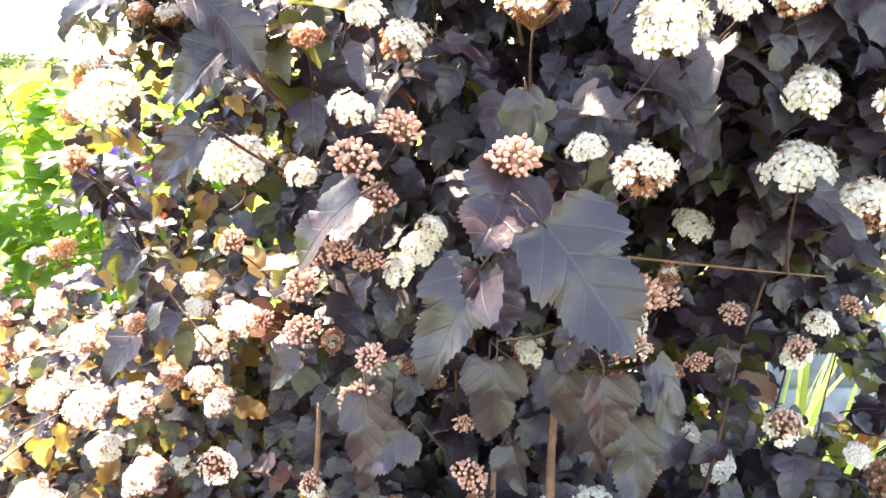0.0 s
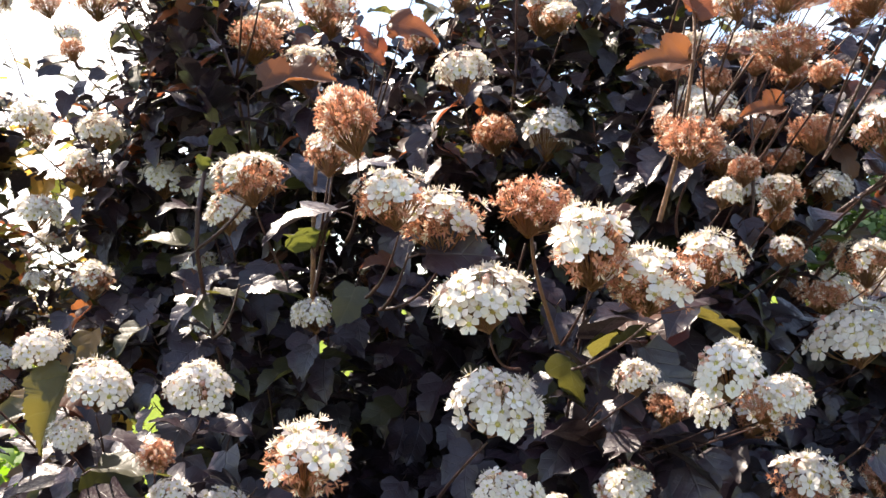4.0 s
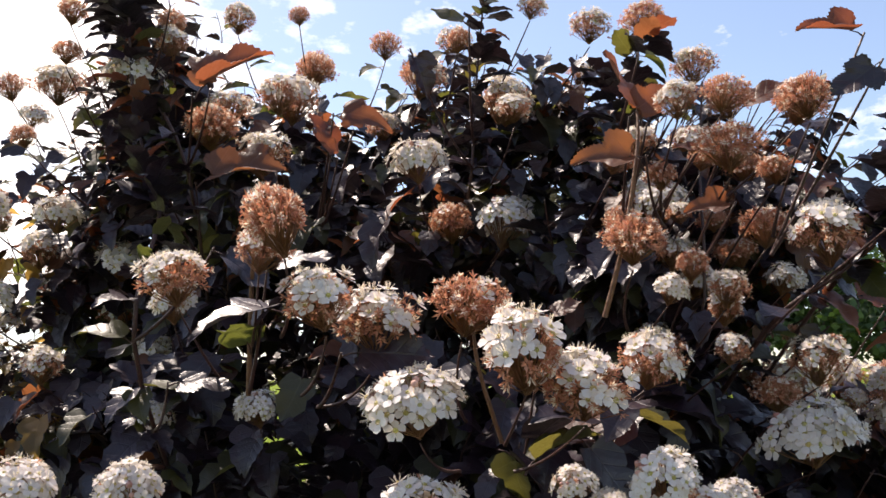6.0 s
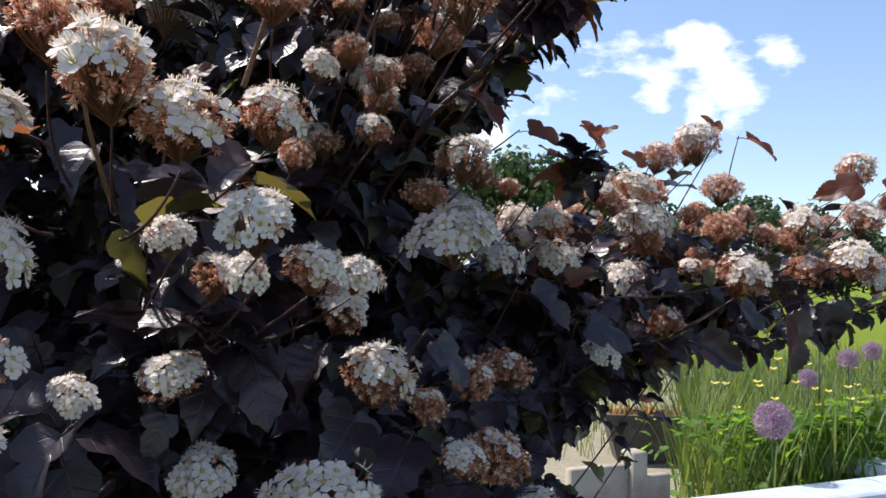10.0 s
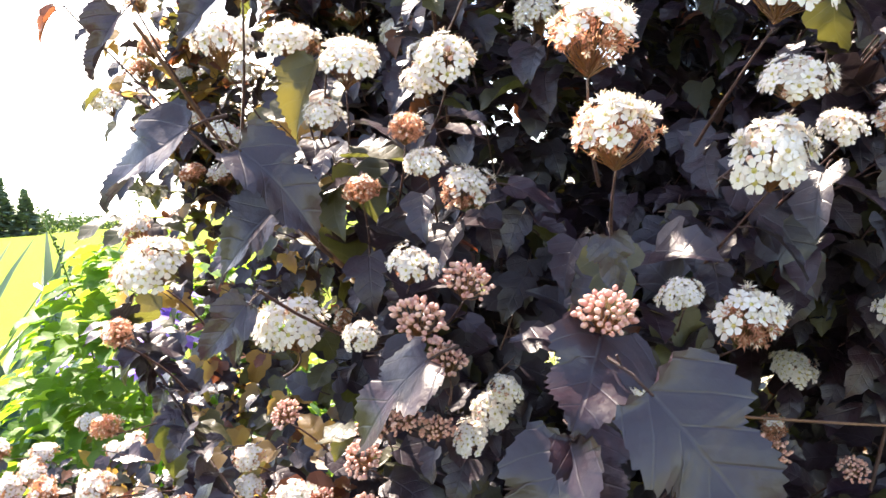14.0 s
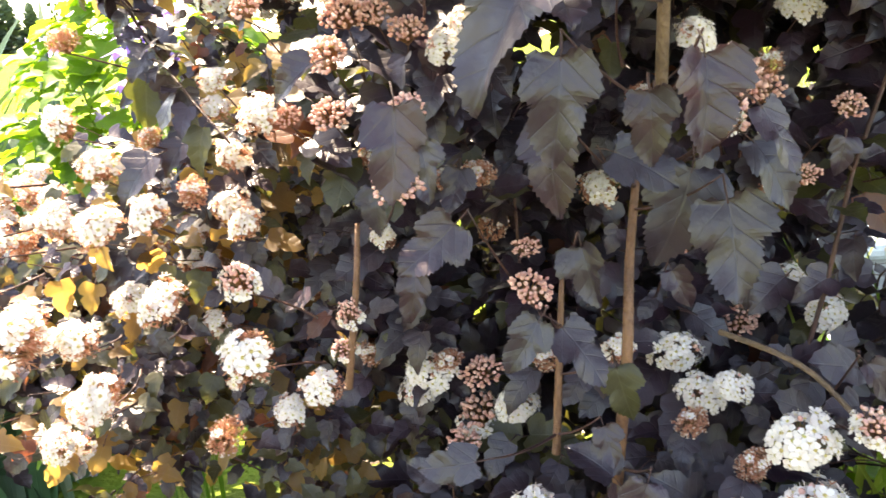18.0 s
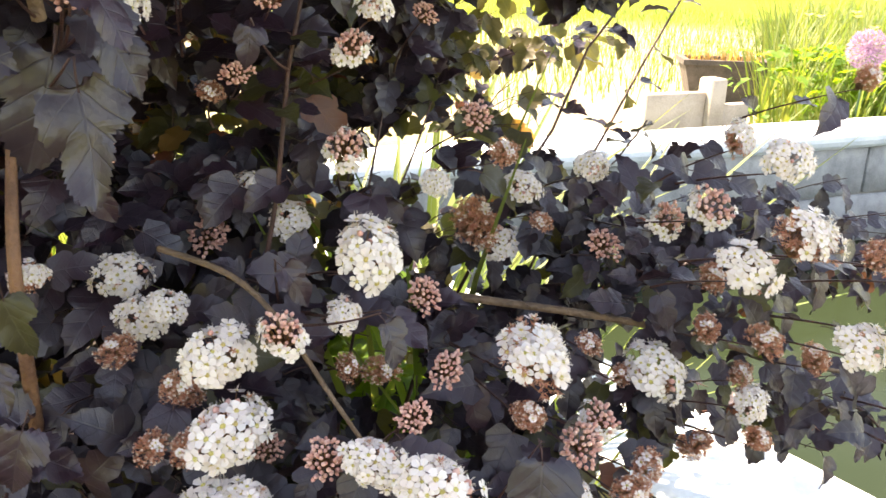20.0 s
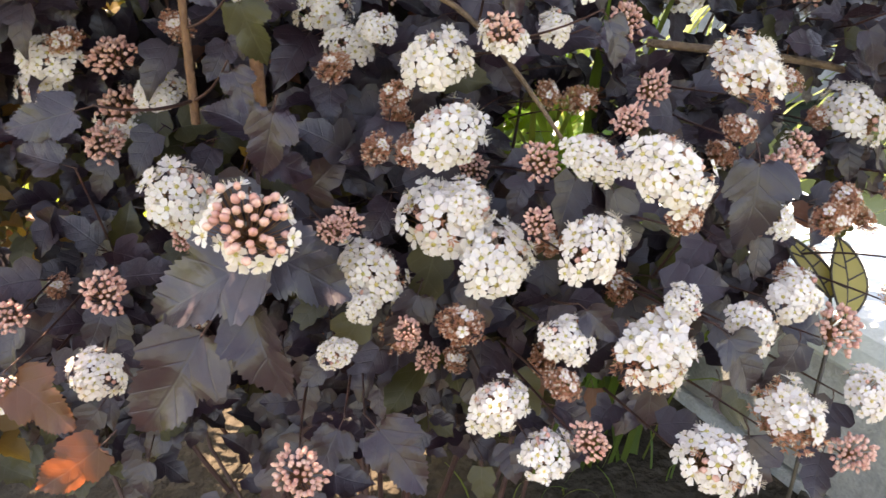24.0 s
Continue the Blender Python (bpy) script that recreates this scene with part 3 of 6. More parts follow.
bloom_row([
    (-0.223, 0.827, 1.339, 0.046, 'o'),
    (-0.086, 0.871, 1.288, 0.046, 'o'),
    (-0.071, 0.867, 1.376, 0.054, 'o'),
    (-0.030, 0.634, 1.311, 0.036, 'o'),
    (0.009, 0.405, 1.296, 0.032, 'm'),
    (0.046, 0.430, 1.313, 0.027, 'm'),
    (0.051, 0.396, 1.321, 0.038, 'f'),
    (0.071, 0.404, 1.287, 0.038, 'm'),
    (0.160, 0.398, 1.264, 0.046, 'm'),
    (0.238, 0.455, 1.326, 0.039, 'f'),
    (0.288, 0.439, 1.374, 0.039, 'f'),
    (0.311, 0.397, 1.319, 0.041, 'm'),
    (0.353, 0.371, 1.346, 0.035, 'm'),
    (0.726, 0.833, 1.294, 0.039, 'f'),
    (0.728, 0.696, 1.338, 0.050, 'm'),
    (0.734, 0.772, 1.294, 0.046, 'f'),
    (0.767, 0.795, 1.341, 0.045, 'f'),
    (0.802, 0.735, 1.301, 0.046, 'f'),
    (0.804, 0.786, 1.351, 0.042, 'f'),
    (0.970, 0.698, 1.331, 0.054, 'm'),
    (1.008, 0.681, 1.291, 0.042, 'f'),
    (1.099, 0.686, 1.313, 0.048, 'f'),
])
bloom_row([
    (-0.177, 0.832, 1.277, 0.041, 'm'),
    (-0.164, 0.533, 1.220, 0.037, 'o'),
    (0.098, 0.441, 1.281, 0.043, 'm'),
    (0.112, 0.409, 1.242, 0.042, 'o'),
    (0.146, 0.432, 1.288, 0.043, 'f'),
    (0.188, 0.400, 1.248, 0.045, 'm'),
    (0.233, 0.428, 1.259, 0.034, 'm'),
    (0.364, 0.498, 1.262, 0.038, 'm'),
    (0.467, 0.693, 1.250, 0.046, 'm'),
    (0.554, 0.690, 1.246, 0.043, 'm'),
    (0.582, 0.801, 1.255, 0.050, 'm'),
    (0.619, 0.782, 1.249, 0.050, 'm'),
    (0.621, 0.706, 1.278, 0.035, 'm'),
    (0.666, 0.720, 1.286, 0.054, 'm'),
    (0.669, 0.704, 1.255, 0.054, 'o'),
    (0.675, 0.808, 1.257, 0.043, 'f'),
    (0.770, 0.699, 1.255, 0.050, 'f'),
    (0.839, 0.661, 1.259, 0.050, 'm'),
    (0.847, 0.604, 1.220, 0.054, 'm'),
    (0.847, 0.715, 1.251, 0.037, 'f'),
    (0.938, 0.664, 1.272, 0.053, 'm'),
    (0.989, 0.638, 1.251, 0.054, 'f'),
])
bloom_row([
    (-0.106, 0.538, 1.170, 0.026, 'o'),
    (-0.086, 0.529, 1.200, 0.039, 'o'),
    (-0.047, 0.580, 1.193, 0.030, 'o'),
    (-0.032, 0.529, 1.196, 0.037, 'o'),
    (0.035, 0.386, 1.176, 0.041, 'm'),
    (0.119, 0.406, 1.194, 0.043, 'o'),
    (0.189, 0.425, 1.201, 0.022, 'o'),
    (0.213, 0.442, 1.186, 0.027, 'm'),
    (0.215, 0.380, 1.207, 0.032, 'o'),
    (0.220, 0.412, 1.186, 0.022, 'o'),
    (0.248, 0.406, 1.189, 0.029, 'm'),
    (0.299, 0.515, 1.170, 0.035, 'm'),
    (0.368, 0.519, 1.219, 0.054, 'o'),
    (0.495, 0.681, 1.211, 0.041, 'o'),
    (0.573, 0.710, 1.216, 0.049, 'o'),
    (0.646, 0.703, 1.195, 0.050, 'o'),
    (0.653, 0.557, 1.200, 0.044, 'm'),
    (0.655, 0.656, 1.158, 0.041, 'f'),
    (0.849, 0.661, 1.210, 0.050, 'f'),
    (0.867, 0.594, 1.205, 0.044, 'o'),
    (0.902, 0.576, 1.201, 0.047, 'm'),
])
bloom_row([
    (-0.233, 0.515, 1.051, 0.022, 'f'),
    (-0.205, 0.500, 1.091, 0.041, 'o'),
    (-0.140, 0.544, 1.046, 0.045, 'o'),
    (-0.086, 0.535, 1.124, 0.022, 'f'),
    (-0.057, 0.506, 1.079, 0.028, 'o'),
    (-0.056, 0.531, 1.158, 0.025, 'f'),
    (-0.052, 0.483, 1.051, 0.033, 'b'),
    (-0.025, 0.546, 1.121, 0.036, 'm'),
    (0.035, 0.401, 1.059, 0.028, 'b'),
    (0.043, 0.401, 1.137, 0.037, 'm'),
    (0.112, 0.415, 1.122, 0.040, 'o'),
    (0.112, 0.459, 1.044, 0.039, 'm'),
    (0.122, 0.410, 1.152, 0.028, 'o'),
    (0.199, 0.475, 1.138, 0.032, 'm'),
    (0.221, 0.499, 1.086, 0.037, 'o'),
    (0.271, 0.455, 1.079, 0.054, 'o'),
    (0.295, 0.470, 1.041, 0.039, 'o'),
    (0.306, 0.473, 1.136, 0.042, 'm'),
    (0.334, 0.473, 1.119, 0.027, 'f'),
    (0.401, 0.516, 1.079, 0.045, 'f'),
    (0.438, 0.565, 1.129, 0.038, 'f'),
    (0.578, 0.643, 1.134, 0.036, 'o'),
])
bloom_row([
    (-0.323, 0.642, 0.919, 0.035, 'm'),
    (-0.287, 0.599, 0.976, 0.022, 'f'),
    (-0.251, 0.630, 0.907, 0.022, 'f'),
    (-0.189, 0.599, 0.928, 0.024, 'o'),
    (-0.154, 0.577, 0.924, 0.034, 'o'),
    (-0.147, 0.550, 0.989, 0.022, 'b'),
    (-0.103, 0.554, 0.924, 0.030, 'b'),
    (-0.089, 0.513, 1.040, 0.022, 'o'),
    (-0.088, 0.542, 0.982, 0.029, 'b'),
    (-0.055, 0.560, 0.971, 0.022, 'b'),
    (-0.047, 0.471, 0.931, 0.023, 'b'),
    (-0.043, 0.514, 1.023, 0.028, 'b'),
    (-0.035, 0.577, 0.960, 0.025, 'o'),
    (-0.020, 0.594, 0.973, 0.034, 'o'),
    (0.067, 0.535, 0.996, 0.022, 'o'),
    (0.118, 0.586, 0.959, 0.028, 'o'),
    (0.148, 0.606, 0.931, 0.040, 'b'),
    (0.171, 0.629, 0.922, 0.029, 'b'),
    (0.201, 0.654, 0.976, 0.029, 'o'),
    (0.226, 0.623, 0.909, 0.022, 'b'),
    (0.228, 0.526, 1.038, 0.046, 'o'),
    (0.442, 0.526, 1.037, 0.043, 'o'),
])
bloom_row([
    (-0.366, 0.546, 0.895, 0.027, 'm'),
    (-0.365, 0.523, 0.863, 0.037, 'm'),
    (-0.349, 0.516, 0.829, 0.044, 'o'),
    (-0.324, 0.535, 0.855, 0.034, 'm'),
    (-0.314, 0.598, 0.858, 0.037, 'm'),
    (-0.306, 0.660, 0.885, 0.041, 'o'),
    (-0.279, 0.590, 0.853, 0.043, 'm'),
    (-0.235, 0.575, 0.864, 0.035, 'o'),
    (-0.219, 0.615, 0.870, 0.029, 'f'),
    (-0.202, 0.643, 0.853, 0.037, 'o'),
    (-0.190, 0.625, 0.893, 0.033, 'o'),
    (-0.169, 0.547, 0.823, 0.035, 'h'),
    (-0.060, 0.515, 0.887, 0.029, 'b'),
    (0.015, 0.544, 0.814, 0.031, 'b'),
    (0.121, 0.654, 0.814, 0.022, 'b'),
    (0.144, 0.622, 0.906, 0.032, 'o'),
    (0.208, 0.649, 0.859, 0.022, 'b'),
    (0.278, 0.619, 0.878, 0.030, 'h'),
    (0.290, 0.610, 0.904, 0.026, 'o'),
    (0.369, 0.624, 0.828, 0.024, 'b'),
    (0.499, 0.506, 0.829, 0.025, 'm'),
    (0.502, 0.465, 0.825, 0.033, 'o'),
])
bloom_row([
    (-0.394, 0.505, 0.810, 0.040, 'f'),
    (-0.377, 0.501, 0.783, 0.040, 'o'),
    (-0.293, 0.499, 0.806, 0.053, 'o'),
    (-0.268, 0.524, 0.796, 0.033, 'o'),
    (-0.260, 0.523, 0.757, 0.041, 'o'),
    (-0.235, 0.577, 0.802, 0.042, 'o'),
    (-0.155, 0.504, 0.789, 0.045, 'o'),
    (-0.126, 0.561, 0.744, 0.035, 'o'),
    (-0.116, 0.600, 0.756, 0.026, 'h'),
    (-0.110, 0.594, 0.784, 0.028, 'h'),
    (0.219, 0.698, 0.769, 0.029, 'o'),
    (0.262, 0.525, 0.773, 0.047, 'o'),
    (0.275, 0.629, 0.810, 0.034, 'h'),
    (0.426, 0.657, 0.765, 0.033, 'o'),
    (0.469, 0.627, 0.786, 0.029, 'o'),
    (0.482, 0.463, 0.760, 0.039, 'o'),
    (0.493, 0.517, 0.782, 0.037, 'h'),
    (0.495, 0.434, 0.788, 0.042, 'm'),
    (0.511, 0.585, 0.751, 0.034, 'h'),
    (0.534, 0.418, 0.776, 0.023, 'f'),
    (0.569, 0.409, 0.768, 0.029, 'f'),
    (0.603, 0.401, 0.772, 0.024, 'o'),
])
bloom_row([
    (-0.068, 0.694, 0.699, 0.039, 'o'),
    (-0.025, 0.696, 0.696, 0.033, 'b'),
    (0.056, 0.412, 0.688, 0.049, 'h'),
    (0.125, 0.660, 0.726, 0.038, 'o'),
    (0.134, 0.616, 0.711, 0.032, 'o'),
    (0.172, 0.521, 0.723, 0.043, 'o'),
    (0.175, 0.503, 0.686, 0.046, 'o'),
    (0.189, 0.722, 0.728, 0.035, 'b'),
    (0.205, 0.503, 0.739, 0.032, 'h'),
    (0.249, 0.699, 0.742, 0.036, 'o'),
    (0.260, 0.403, 0.691, 0.041, 'o'),
    (0.270, 0.471, 0.693, 0.022, 'b'),
    (0.305, 0.512, 0.695, 0.026, 'b'),
    (0.309, 0.562, 0.725, 0.029, 'b'),
    (0.351, 0.484, 0.712, 0.049, 'm'),
    (0.393, 0.672, 0.735, 0.045, 'f'),
    (0.422, 0.684, 0.709, 0.033, 'o'),
    (0.442, 0.654, 0.735, 0.022, 'f'),
    (0.485, 0.627, 0.720, 0.031, 'b'),
    (0.510, 0.524, 0.688, 0.026, 'f'),
    (0.517, 0.475, 0.700, 0.028, 'f'),
    (0.540, 0.420, 0.717, 0.035, 'o'),
])
bloom_row([
    (-0.043, 0.693, 0.633, 0.036, 'b'),
    (-0.031, 0.715, 0.649, 0.046, 'h'),
    (0.004, 0.692, 0.670, 0.037, 'o'),
    (0.014, 0.562, 0.641, 0.051, 'o'),
    (0.101, 0.493, 0.638, 0.022, 'b'),
    (0.124, 0.499, 0.603, 0.044, 'o'),
    (0.133, 0.513, 0.677, 0.022, 'f'),
    (0.166, 0.488, 0.639, 0.053, 'o'),
    (0.191, 0.461, 0.622, 0.044, 'o'),
    (0.209, 0.448, 0.648, 0.022, 'b'),
    (0.222, 0.483, 0.669, 0.029, 'b'),
    (0.230, 0.420, 0.646, 0.041, 'o'),
    (0.242, 0.452, 0.681, 0.033, 'o'),
    (0.341, 0.471, 0.680, 0.022, 'f'),
    (0.389, 0.486, 0.641, 0.032, 'b'),
    (0.413, 0.503, 0.645, 0.030, 'h'),
    (0.418, 0.468, 0.611, 0.029, 'f'),
    (0.446, 0.490, 0.610, 0.029, 'f'),
    (0.482, 0.539, 0.653, 0.044, 'o'),
    (0.521, 0.483, 0.648, 0.028, 'o'),
    (0.597, 0.368, 0.653, 0.039, 'm'),
    (0.598, 0.379, 0.679, 0.039, 'm'),
])
bloom_row([
    (-0.097, 0.507, 0.551, 0.030, 'h'),
    (-0.096, 0.542, 0.584, 0.027, 'b'),
    (-0.044, 0.498, 0.563, 0.035, 'o'),
    (-0.035, 0.530, 0.598, 0.032, 'b'),
    (0.063, 0.432, 0.518, 0.035, 'b'),
    (0.093, 0.466, 0.572, 0.023, 'o'),
    (0.136, 0.465, 0.578, 0.022, 'b'),
    (0.164, 0.449, 0.589, 0.029, 'f'),
    (0.174, 0.409, 0.560, 0.036, 'o'),
    (0.197, 0.391, 0.534, 0.030, 'o'),
    (0.216, 0.416, 0.591, 0.029, 'o'),
    (0.263, 0.402, 0.584, 0.047, 'm'),
    (0.296, 0.375, 0.519, 0.048, 'o'),
    (0.325, 0.406, 0.588, 0.029, 'o'),
    (0.344, 0.382, 0.535, 0.047, 'm'),
    (0.363, 0.420, 0.592, 0.037, 'o'),
    (0.380, 0.367, 0.511, 0.030, 'b'),
    (0.390, 0.410, 0.569, 0.034, 'b'),
    (0.401, 0.386, 0.538, 0.034, 'o'),
    (0.473, 0.436, 0.591, 0.028, 'f'),
])
bloom_row([
    (0.156, 0.450, 1.133, 0.022, 'o'),
    (0.029, 0.618, 1.237, 0.031, 'o'),
    (-0.026, 0.502, 1.068, 0.028, 'b'),
    (-0.051, 0.694, 1.232, 0.026, 'o'),
    (0.356, 0.511, 1.381, 0.022, 'f'),
    (0.286, 0.455, 1.188, 0.028, 'o'),
    (0.296, 0.467, 1.265, 0.022, 'm'),
    (0.394, 0.534, 1.126, 0.036, 'f'),
    (0.352, 0.465, 1.090, 0.027, 'm'),
    (0.256, 0.490, 1.018, 0.037, 'm'),
    (0.082, 0.476, 1.056, 0.022, 'o'),
    (-0.128, 0.553, 1.220, 0.029, 'o'),
    (-0.441, 0.988, 1.062, 0.041, 'f'),
    (-0.371, 0.770, 0.815, 0.044, 'm'),
    (-0.653, 1.147, 0.815, 0.041, 'm'),
    (-0.667, 1.311, 0.815, 0.050, 'm'),
    (-0.526, 1.155, 0.815, 0.049, 'm'),
    (-0.606, 0.988, 0.815, 0.050, 'm'),
    (-0.621, 0.922, 0.815, 0.044, 'm'),
    (-0.191, 0.605, 0.946, 0.025, 'm'),
    (0.124, 0.529, 0.915, 0.027, 'b'),
    (-0.010, 0.549, 0.996, 0.022, 'o'),
    (-0.073, 0.551, 0.981, 0.022, 'b'),
    (-0.138, 0.587, 0.921, 0.022, 'b'),
])
bloom_row([
    (-0.417, 0.782, 0.815, 0.039, 'm'),
    (-0.555, 0.969, 0.815, 0.049, 'f'),
    (-0.743, 1.180, 0.815, 0.050, 'o'),
    (-0.048, 0.526, 1.136, 0.022, 'o'),
    (-0.101, 0.548, 0.959, 0.029, 'b'),
    (-0.182, 0.611, 0.847, 0.033, 'm'),
    (-0.418, 0.777, 0.843, 0.033, 'm'),
    (0.345, 0.638, 0.779, 0.025, 'o'),
    (0.151, 0.506, 0.676, 0.022, 'f'),
    (0.178, 0.480, 0.649, 0.033, 'o'),
    (0.519, 0.470, 0.628, 0.023, 'f'),
    (0.440, 0.423, 0.574, 0.022, 'f'),
    (0.285, 0.416, 0.603, 0.024, 'o'),
    (0.151, 0.592, 0.726, 0.026, 'o'),
    (0.547, 0.404, 0.735, 0.023, 'f'),
    (0.110, 0.505, 0.637, 0.022, 'b'),
    (0.378, 0.467, 0.615, 0.022, 'o'),
    (0.273, 0.407, 0.661, 0.022, 'f'),
    (-0.082, 0.707, 0.676, 0.031, 'o'),
    (0.221, 0.388, 0.541, 0.025, 'b'),
    (0.211, 0.406, 0.569, 0.022, 'f'),
    (0.328, 0.404, 0.577, 0.022, 'o'),
    (0.112, 0.481, 0.592, 0.022, 'o'),
    (0.150, 0.538, 0.699, 0.022, 'f'),
    (0.246, 0.528, 0.734, 0.022, 'o'),
])
leaf_row([
    (0.033, 0.408, 1.048, 0.016, 0.365, 1.013, 'd'),
    (0.018, 0.428, 0.995, -0.014, 0.405, 0.940, 'd'),
    (0.021, 0.433, 0.996, 0.033, 0.407, 0.963, 'd'),
    (0.045, 0.374, 1.030, 0.088, 0.362, 0.974, 'd'),
    (-0.047, 0.456, 1.033, -0.096, 0.449, 1.001, 'd'),
    (0.076, 0.378, 0.953, 0.078, 0.370, 0.917, 'd'),
    (-0.042, 0.394, 0.938, -0.041, 0.386, 0.900, 'd'),
    (0.042, 0.428, 1.089, 0.044, 0.422, 1.064, 'd'),
    (0.025, 0.398, 0.954, 0.024, 0.389, 0.912, 'd'),
    (0.125, 0.474, 0.924, 0.145, 0.467, 0.894, 'd'),
    (0.064, 0.425, 0.937, 0.067, 0.419, 0.906, 'd'),
    (-0.075, 0.398, 0.956, -0.095, 0.396, 0.945, 'd'),
    (0.202, 0.446, 1.031, 0.234, 0.442, 1.009, 'd'),
    (-0.135, 0.453, 1.067, -0.160, 0.447, 1.041, 'd'),
    (-0.111, 0.432, 1.112, -0.146, 0.427, 1.091, 'd'),
])
leaf_row([
    (-0.175, 0.428, 1.208, -0.193, 0.425, 1.181, 'd'),
    (-0.126, 0.431, 1.214, -0.156, 0.428, 1.199, 'd'),
    (-0.150, 0.437, 1.155, -0.203, 0.432, 1.125, 'd'),
    (-0.126, 0.428, 1.142, -0.084, 0.428, 1.108, 'd'),
    (-0.110, 0.552, 1.202, -0.137, 0.548, 1.163, 'g'),
    (-0.118, 0.447, 1.111, -0.150, 0.444, 1.085, 'd'),
    (-0.138, 0.464, 1.066, -0.156, 0.461, 1.038, 'd'),
    (-0.225, 0.465, 1.223, -0.239, 0.464, 1.212, 'y'),
    (0.257, 0.486, 1.406, 0.235, 0.487, 1.439, 'y'),
    (0.257, 0.486, 1.406, 0.275, 0.478, 1.422, 'y'),
    (0.246, 0.473, 1.373, 0.214, 0.482, 1.372, 'y'),
    (0.075, 0.641, 1.426, 0.062, 0.641, 1.452, 'y'),
    (0.093, 0.633, 1.440, 0.085, 0.634, 1.452, 'y'),
    (0.031, 0.624, 1.410, -0.007, 0.635, 1.410, 'y'),
    (0.204, 0.499, 1.286, 0.219, 0.493, 1.292, 'y'),
])
leaf_row([
    (0.296, 0.463, 1.344, 0.275, 0.470, 1.341, 'y'),
    (0.367, 0.358, 1.344, 0.385, 0.356, 1.322, 'd'),
    (0.365, 0.403, 1.327, 0.379, 0.401, 1.316, 'd'),
    (0.696, 0.810, 1.342, 0.677, 0.812, 1.370, 'y'),
    (0.698, 0.807, 1.361, 0.712, 0.801, 1.370, 'y'),
    (0.747, 0.797, 1.330, 0.720, 0.804, 1.336, 'y'),
    (0.508, 0.658, 1.317, 0.539, 0.650, 1.315, 'y'),
    (0.130, 0.536, 1.454, 0.141, 0.537, 1.430, 'd'),
    (0.365, 0.422, 1.411, 0.346, 0.430, 1.395, 'd'),
    (0.424, 0.378, 1.382, 0.406, 0.381, 1.396, 'd'),
    (0.371, 0.432, 1.337, 0.360, 0.437, 1.325, 'g'),
    (0.367, 0.495, 1.274, 0.351, 0.502, 1.261, 'd'),
    (-0.004, 0.575, 1.447, -0.013, 0.572, 1.468, 'y'),
    (-0.004, 0.575, 1.447, 0.034, 0.566, 1.472, 'y'),
    (0.080, 0.621, 1.415, 0.068, 0.619, 1.435, 'y'),
])
leaf_row([
    (0.088, 0.615, 1.443, 0.121, 0.611, 1.442, 'y'),
    (-0.034, 0.617, 1.523, -0.020, 0.614, 1.528, 'y'),
    (-0.045, 0.621, 1.392, -0.075, 0.623, 1.403, 'y'),
    (-0.000, 0.585, 1.386, 0.043, 0.577, 1.399, 'y'),
    (0.326, 0.487, 1.411, 0.350, 0.482, 1.424, 'y'),
    (0.296, 0.496, 1.386, 0.284, 0.497, 1.388, 'y'),
    (0.163, 0.546, 1.486, 0.143, 0.547, 1.494, 'g'),
    (0.285, 0.535, 1.461, 0.302, 0.534, 1.453, 'g'),
    (0.021, 0.492, 1.317, 0.045, 0.493, 1.298, 'd'),
    (0.091, 0.442, 1.262, 0.126, 0.437, 1.261, 'd'),
    (0.003, 0.476, 1.250, 0.029, 0.473, 1.250, 'd'),
    (0.359, 0.428, 1.434, 0.331, 0.431, 1.438, 'y'),
    (0.052, 0.459, 1.309, 0.078, 0.455, 1.314, 'd'),
    (0.083, 0.529, 0.928, 0.080, 0.520, 0.899, 'd'),
    (0.027, 0.511, 0.914, 0.023, 0.497, 0.869, 'd'),
])
leaf_row([
    (0.061, 0.522, 0.898, 0.096, 0.513, 0.883, 'd'),
    (0.127, 0.494, 0.905, 0.151, 0.482, 0.876, 'd'),
    (0.108, 0.543, 0.883, 0.094, 0.528, 0.830, 'd'),
    (0.119, 0.506, 0.872, 0.128, 0.489, 0.821, 'd'),
    (0.044, 0.538, 0.840, 0.053, 0.526, 0.807, 'd'),
    (0.017, 0.500, 0.808, 0.000, 0.492, 0.778, 'd'),
    (0.031, 0.525, 0.795, 0.058, 0.512, 0.766, 'd'),
    (-0.048, 0.539, 0.903, -0.039, 0.528, 0.873, 'd'),
    (-0.075, 0.535, 0.880, -0.079, 0.528, 0.854, 'd'),
    (-0.029, 0.523, 0.860, -0.058, 0.517, 0.829, 'd'),
    (-0.027, 0.552, 0.887, -0.032, 0.544, 0.861, 'd'),
    (0.067, 0.560, 0.754, 0.075, 0.548, 0.721, 'g'),
    (0.058, 0.550, 0.718, 0.066, 0.541, 0.695, 'd'),
    (0.076, 0.492, 0.711, 0.065, 0.483, 0.679, 'd'),
    (-0.022, 0.508, 0.717, -0.058, 0.510, 0.708, 'd'),
])
